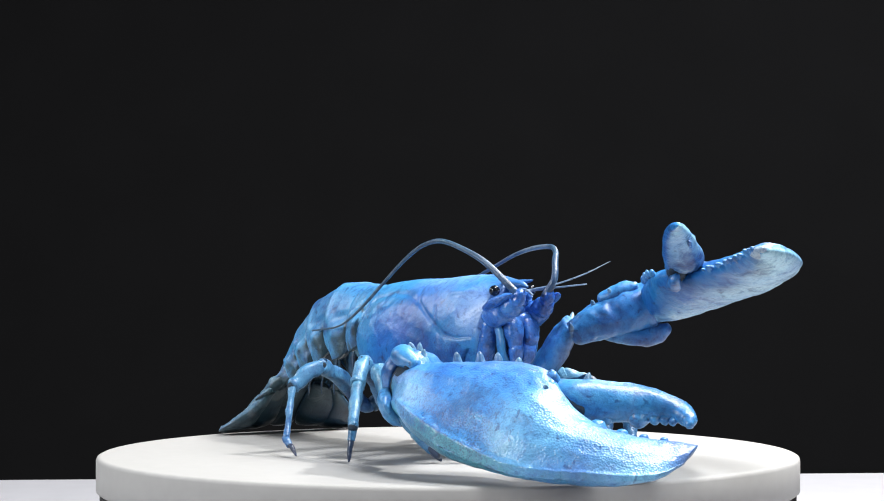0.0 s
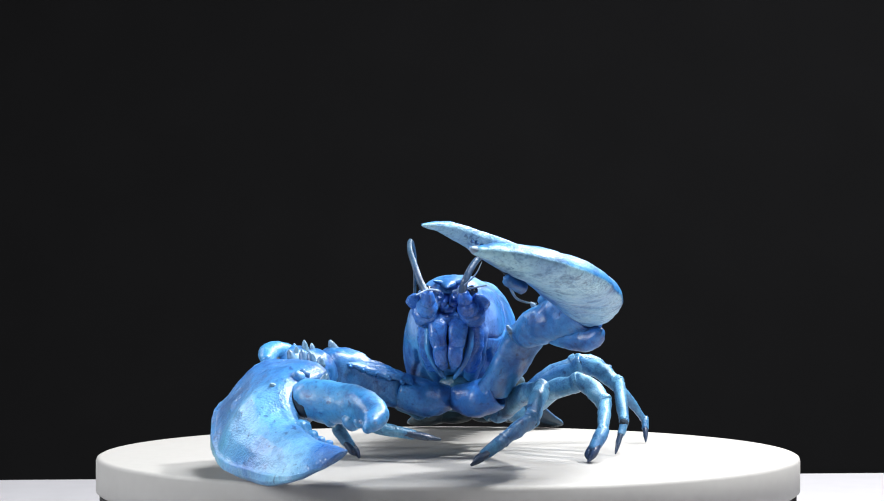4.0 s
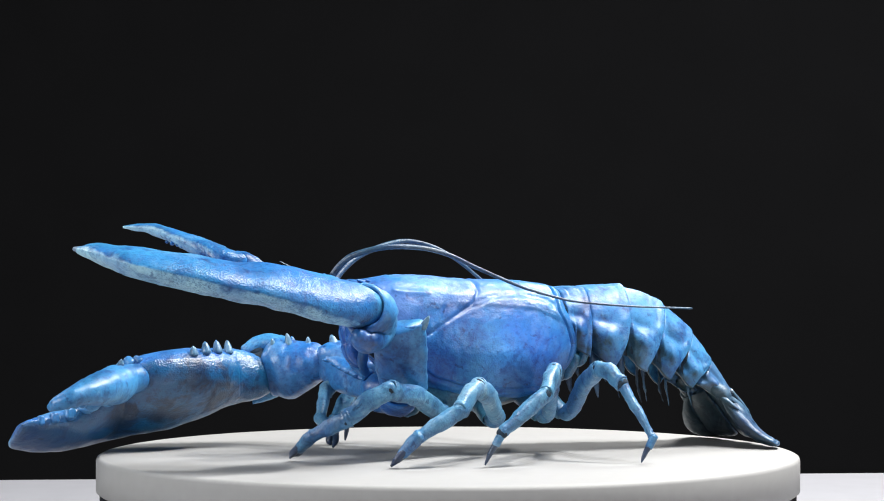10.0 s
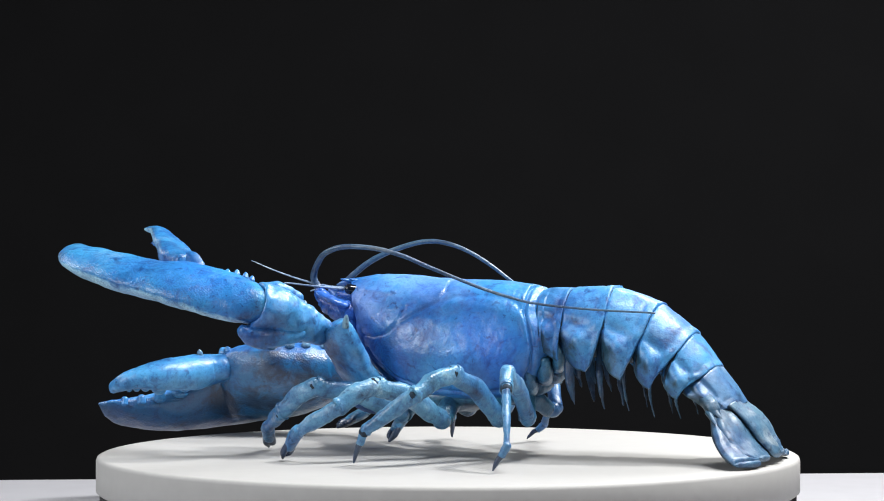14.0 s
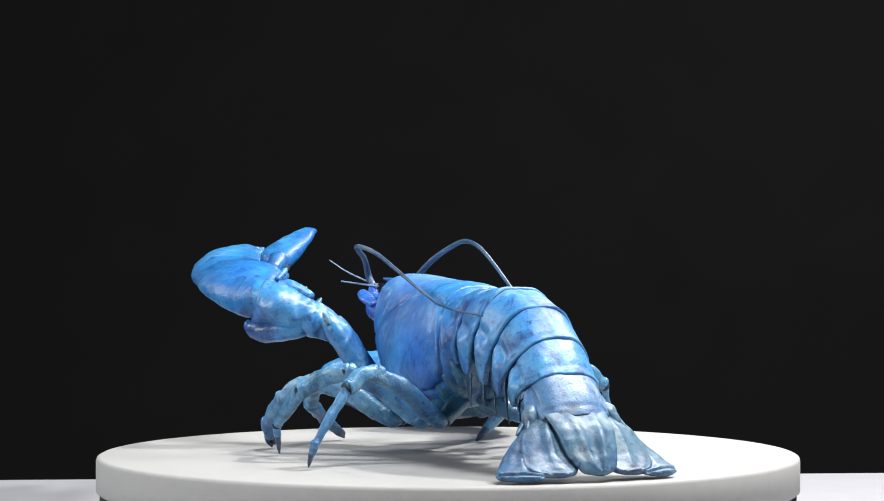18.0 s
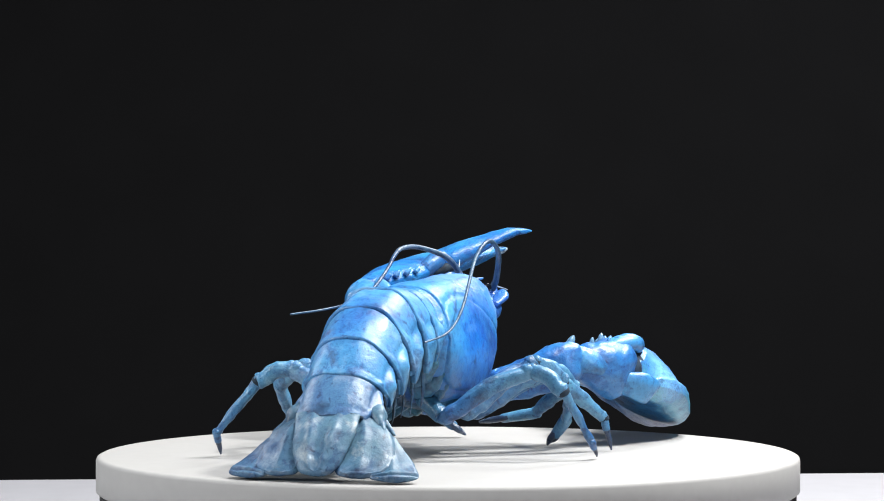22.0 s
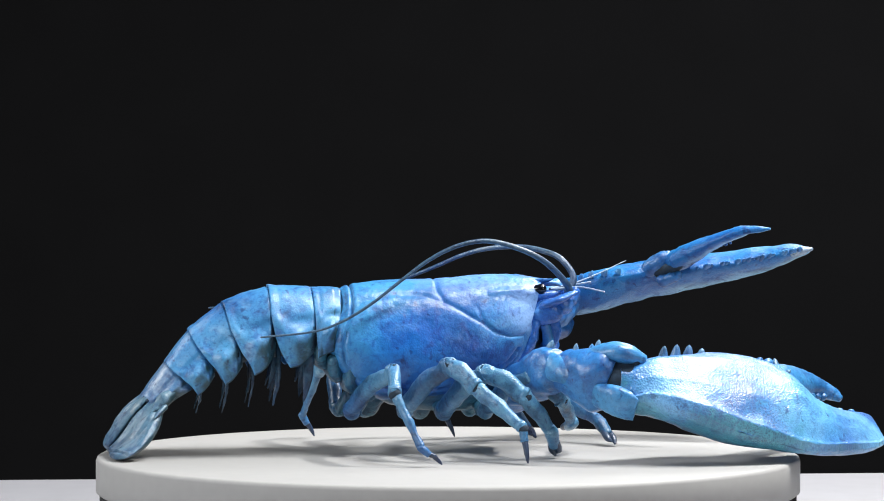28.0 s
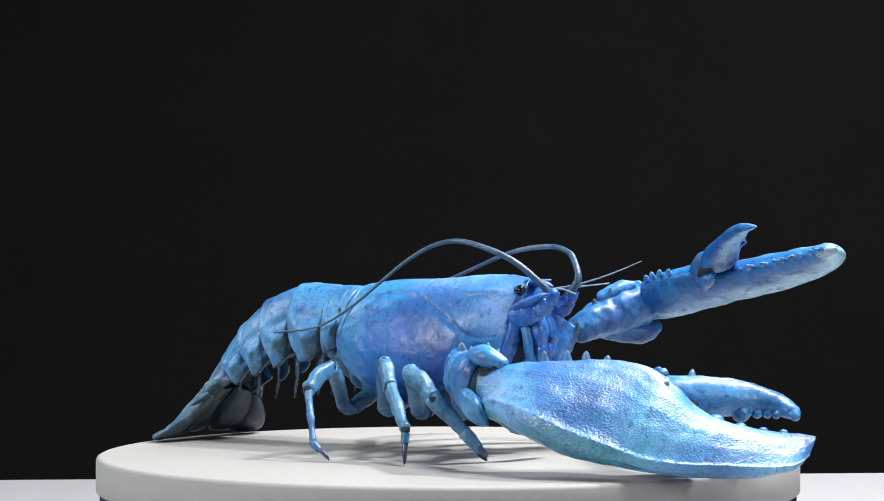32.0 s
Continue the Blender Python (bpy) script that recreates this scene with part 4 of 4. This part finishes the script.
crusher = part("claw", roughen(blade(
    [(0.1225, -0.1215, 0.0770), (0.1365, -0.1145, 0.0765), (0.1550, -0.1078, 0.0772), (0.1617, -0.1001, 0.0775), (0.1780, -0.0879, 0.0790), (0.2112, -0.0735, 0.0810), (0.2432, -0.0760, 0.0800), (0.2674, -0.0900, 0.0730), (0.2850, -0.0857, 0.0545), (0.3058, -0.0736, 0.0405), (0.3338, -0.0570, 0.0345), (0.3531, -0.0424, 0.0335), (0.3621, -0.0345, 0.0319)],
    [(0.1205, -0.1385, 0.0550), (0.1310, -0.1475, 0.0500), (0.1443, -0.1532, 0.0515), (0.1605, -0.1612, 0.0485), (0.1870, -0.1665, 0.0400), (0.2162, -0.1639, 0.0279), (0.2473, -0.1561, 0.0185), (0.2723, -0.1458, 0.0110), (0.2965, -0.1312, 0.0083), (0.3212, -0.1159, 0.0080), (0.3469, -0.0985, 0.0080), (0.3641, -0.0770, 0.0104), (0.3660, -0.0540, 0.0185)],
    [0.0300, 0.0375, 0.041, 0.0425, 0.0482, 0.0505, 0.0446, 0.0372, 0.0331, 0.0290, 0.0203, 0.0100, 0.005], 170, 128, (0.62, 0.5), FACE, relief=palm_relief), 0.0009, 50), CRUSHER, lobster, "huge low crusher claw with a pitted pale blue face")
part("joint", roughen(tube([(0.108, -0.118, 0.069), (0.128, -0.128, 0.066), (0.150, -0.132, 0.063)], [(0.0150, 0.019), (0.0145, 0.0185), (0.013, 0.016)], 22, 20), 0.0012, 120), DARK, crusher, "dark joint skin between wrist and palm")
part("claw_finger", roughen(tube([(0.2514, -0.0821, 0.0645), (0.2660, -0.0765, 0.0630), (0.2770, -0.0620, 0.0605), (0.2955, -0.0365, 0.0592), (0.3205, -0.0205, 0.0548), (0.3350, -0.0205, 0.0490), (0.3400, -0.0235, 0.0452)], [(0.0125, 0.0115), (0.0158, 0.0148), (0.0163, 0.0166), (0.0145, 0.0142), (0.0102, 0.0092), (0.0070, 0.0066), (0.0040, 0.0040)], 32, 70, dome=(0.6, 0.9)), 0.0010, 70), CLAW, crusher, "thick curved claw finger with blunt molar bumps")
for p, r in (((0.2850, -0.0590, 0.0500), 0.0080), ((0.3020, -0.0405, 0.0485), 0.0086), ((0.3120, -0.0325, 0.0490), 0.0050), ((0.3190, -0.0285, 0.0485), 0.0042), ((0.3255, -0.0260, 0.0478), 0.0036)):
    part("molar", roughen(tube([(p[0] - 0.001, p[1] + 0.004, p[2] + 0.003), (p[0], p[1] - 0.002, p[2] - 0.002)], [r, r * 0.85], 18, 10, up=(1, 0, 0)), 0.0004, 200), CLAW, crusher, "blunt molar bump")
for p, r in (((0.2990, -0.0780, 0.0440), 0.0080), ((0.3150, -0.0680, 0.0385), 0.0060), ((0.3300, -0.0595, 0.0360), 0.0046), ((0.3430, -0.0510, 0.0345), 0.0038)):
    part("molar", roughen(tube([(p[0], p[1], p[2] - 0.004), (p[0], p[1], p[2] + 0.001)], [r, r * 0.8], 18, 10, up=(1, 0, 0)), 0.0004, 200), CLAW, crusher, "blunt molar bump")
for p, q, r in (((0.1645, -0.1085, 0.0865), (0.1655, -0.1110, 0.0965), 0.0040), ((0.1780, -0.0965, 0.0875), (0.1790, -0.0985, 0.0970), 0.0042), ((0.1905, -0.0885, 0.0875), (0.1915, -0.0900, 0.0962), 0.0042), ((0.2040, -0.0790, 0.0860), (0.2050, -0.0790, 0.0925), 0.0038),
                ((0.270, -0.104, 0.071), (0.274, -0.107, 0.0745), 0.003), ((0.276, -0.101, 0.064), (0.2795, -0.1035, 0.0665), 0.0026), ((0.281, -0.097, 0.057), (0.2845, -0.0985, 0.0590), 0.0026), ((0.272, -0.0665, 0.0740), (0.2715, -0.0630, 0.0835), 0.0040)):
    part("spine", cone(p, np.array(p) * 0.2 + np.array(q) * 0.8, r * 0.95), THORN, crusher)
for p, r in (((0.2585, -0.0890, 0.0785), 0.0050), ((0.2520, -0.0845, 0.0810), 0.0032), ((0.2655, -0.0955, 0.0735), 0.0034)):
    part("hinge", roughen(tube([(p[0] - 0.001, p[1] + 0.003, p[2] - 0.002), (p[0] + 0.001, p[1] - 0.001, p[2] + 0.001)], [r, r * 0.9], 14, 8, up=(1, 0, 0)), 0.0008, 220), CLAW, crusher, "blue knuckle of the claw finger")
# solid dark blob that stands for the shade below the wrist knob
part("joint", tube([(0.128, -0.128, 0.0835), (0.137, -0.1335, 0.0845)], [0.0050, 0.0060], 14, 8), DARK, crusher, "dark blob for the shaded hollow behind the wrist knob")
# the shaded gap between finger and palm, put in as a dark piece
part("joint", tube([(0.258, -0.092, 0.062), (0.270, -0.084, 0.060), (0.280, -0.078, 0.054)], [0.009, 0.0095, 0.006], 14, 12), DARK, crusher, "dark filler for the shade at the finger's root")
part("wrist", roughen(tube([(0.080, -0.092, 0.0725), (0.090, -0.101, 0.0725), (0.101, -0.1105, 0.0710), (0.111, -0.1185, 0.0685), (0.1190, -0.1245, 0.0660)], [(0.0125, 0.0135), (0.0175, 0.0195), (0.0210, 0.0245), (0.0215, 0.0275), (0.0165, 0.0230)], 40, 60, socket=True, power=2.3), 0.0024, 46), ARM, crusher, "spiny deep blue wrist segment widening towards the palm")
part("wrist_lip", roughen(tube([(0.100, -0.112, 0.086), (0.113, -0.124, 0.0900), (0.126, -0.133, 0.0905), (0.142, -0.133, 0.0850)], [(0.008, 0.007), (0.0095, 0.0085), (0.0095, 0.0085), (0.0050, 0.0050)], 18, 20), 0.0008, 90), CLAW, crusher, "smooth rounded knob above the wrist")
part("forearm", roughen(tube([(0.048, -0.028, 0.054), (0.055, -0.045, 0.0590), (0.064, -0.066, 0.0665), (0.073, -0.085, 0.0745), (0.080, -0.0945, 0.0755)], [(0.0120, 0.013), (0.0150, 0.0165), (0.0165, 0.0190), (0.0165, 0.0195), (0.0135, 0.0150)], 36, 48, power=2.6), 0.0018, 60), ARM, crusher, "wedge-shaped blue arm segment")
part("arm_root", roughen(tube([(0.046, 0.004, 0.050), (0.054, -0.014, 0.050), (0.053, -0.032, 0.056)], [(0.012, 0.012), (0.0165, 0.0160), (0.0155, 0.0155)], 18, 20, socket=True), 0.0014, 90), ARM, crusher, "deep blue basal arm segment")
part("wrist_lobe", roughen(blade([(0.100, -0.130, 0.066), (0.114, -0.145, 0.065), (0.126, -0.153, 0.061), (0.133, -0.156, 0.054)], [(0.100, -0.122, 0.050), (0.114, -0.134, 0.042), (0.126, -0.140, 0.0375), (0.1325, -0.1395, 0.0355)], [0.008, 0.014, 0.013, 0.004], 40, 32, (0.5, 0.5), None, 0.8), 0.0008, 90), CLAW, crusher, "broad pointed lobe of the wrist")
part("wrist_lobe", roughen(blade([(0.070, -0.090, 0.0920), (0.079, -0.1035, 0.0880), (0.091, -0.1165, 0.0800), (0.1005, -0.1240, 0.0700)], [(0.068, -0.096, 0.0680), (0.076, -0.1080, 0.0650), (0.088, -0.1180, 0.0610), (0.0995, -0.1235, 0.0610)], [0.010, 0.013, 0.012, 0.006], 40, 32, (0.5, 0.5), None, 0.8), 0.0012, 90), CLAW, crusher, "rounded lobe of the arm over the wrist")
part("arm_plate", roughen(blade([(0.058, -0.026, 0.070), (0.067, -0.050, 0.078), (0.075, -0.074, 0.085), (0.077, -0.084, 0.0870)], [(0.070, -0.022, 0.062), (0.079, -0.046, 0.069), (0.086, -0.070, 0.077), (0.086, -0.082, 0.0810)], [0.003, 0.005, 0.005, 0.002], 30, 20), 0.0010, 120), ARM, crusher, "thin deep blue crest of the arm")
for u in (0.12, 0.3, 0.48, 0.66, 0.84):
    a = np.array((0.069 + 0.017 * u, -0.024 - 0.058 * u, 0.0625 + 0.0175 * u))
    part("spine", cone(a, a + np.array((0.0060, 0.0005, 0.0008)), 0.0022), ARM, crusher)
for u in (0.2, 0.5, 0.8):
    a = np.array((0.098 + 0.022 * u, -0.112 - 0.020 * u, 0.0925 - 0.001 * u))
    part("spine", cone(a, a + np.array((0.001, -0.001, 0.0048)), 0.0026), CLAW, crusher)
for p, q, r in (((0.0720, -0.0860, 0.0860), (0.0748, -0.0915, 0.0985), 0.0062), ((0.0920, -0.1030, 0.0890), (0.0925, -0.1040, 0.0968), 0.0036), ((0.1095, -0.1065, 0.0920), (0.1110, -0.1072, 0.1000), 0.0038), ((0.1220, -0.1120, 0.0900), (0.1235, -0.1115, 0.0955), 0.0030)):
    part("spine", cone(p, q, r * 0.86), THORN, crusher)


# ---- the turntable turns ----
def motions():
    # heading of the lobster every two seconds
    turn = [-54.39, -74.97, -95.84, -116.63, -137.34, -158.15, -179.55, -201.02, -223.24, -245.56, -267.22, -288.47, -309.79, -331.01, -352.20, -373.22, -393.92]
    rows = [(2 * k, pose(0, 0, 0, 0, 0, a)) for k, a in enumerate(turn)]
    walk(lobster, rows)
    walk(platter, rows)


motions()
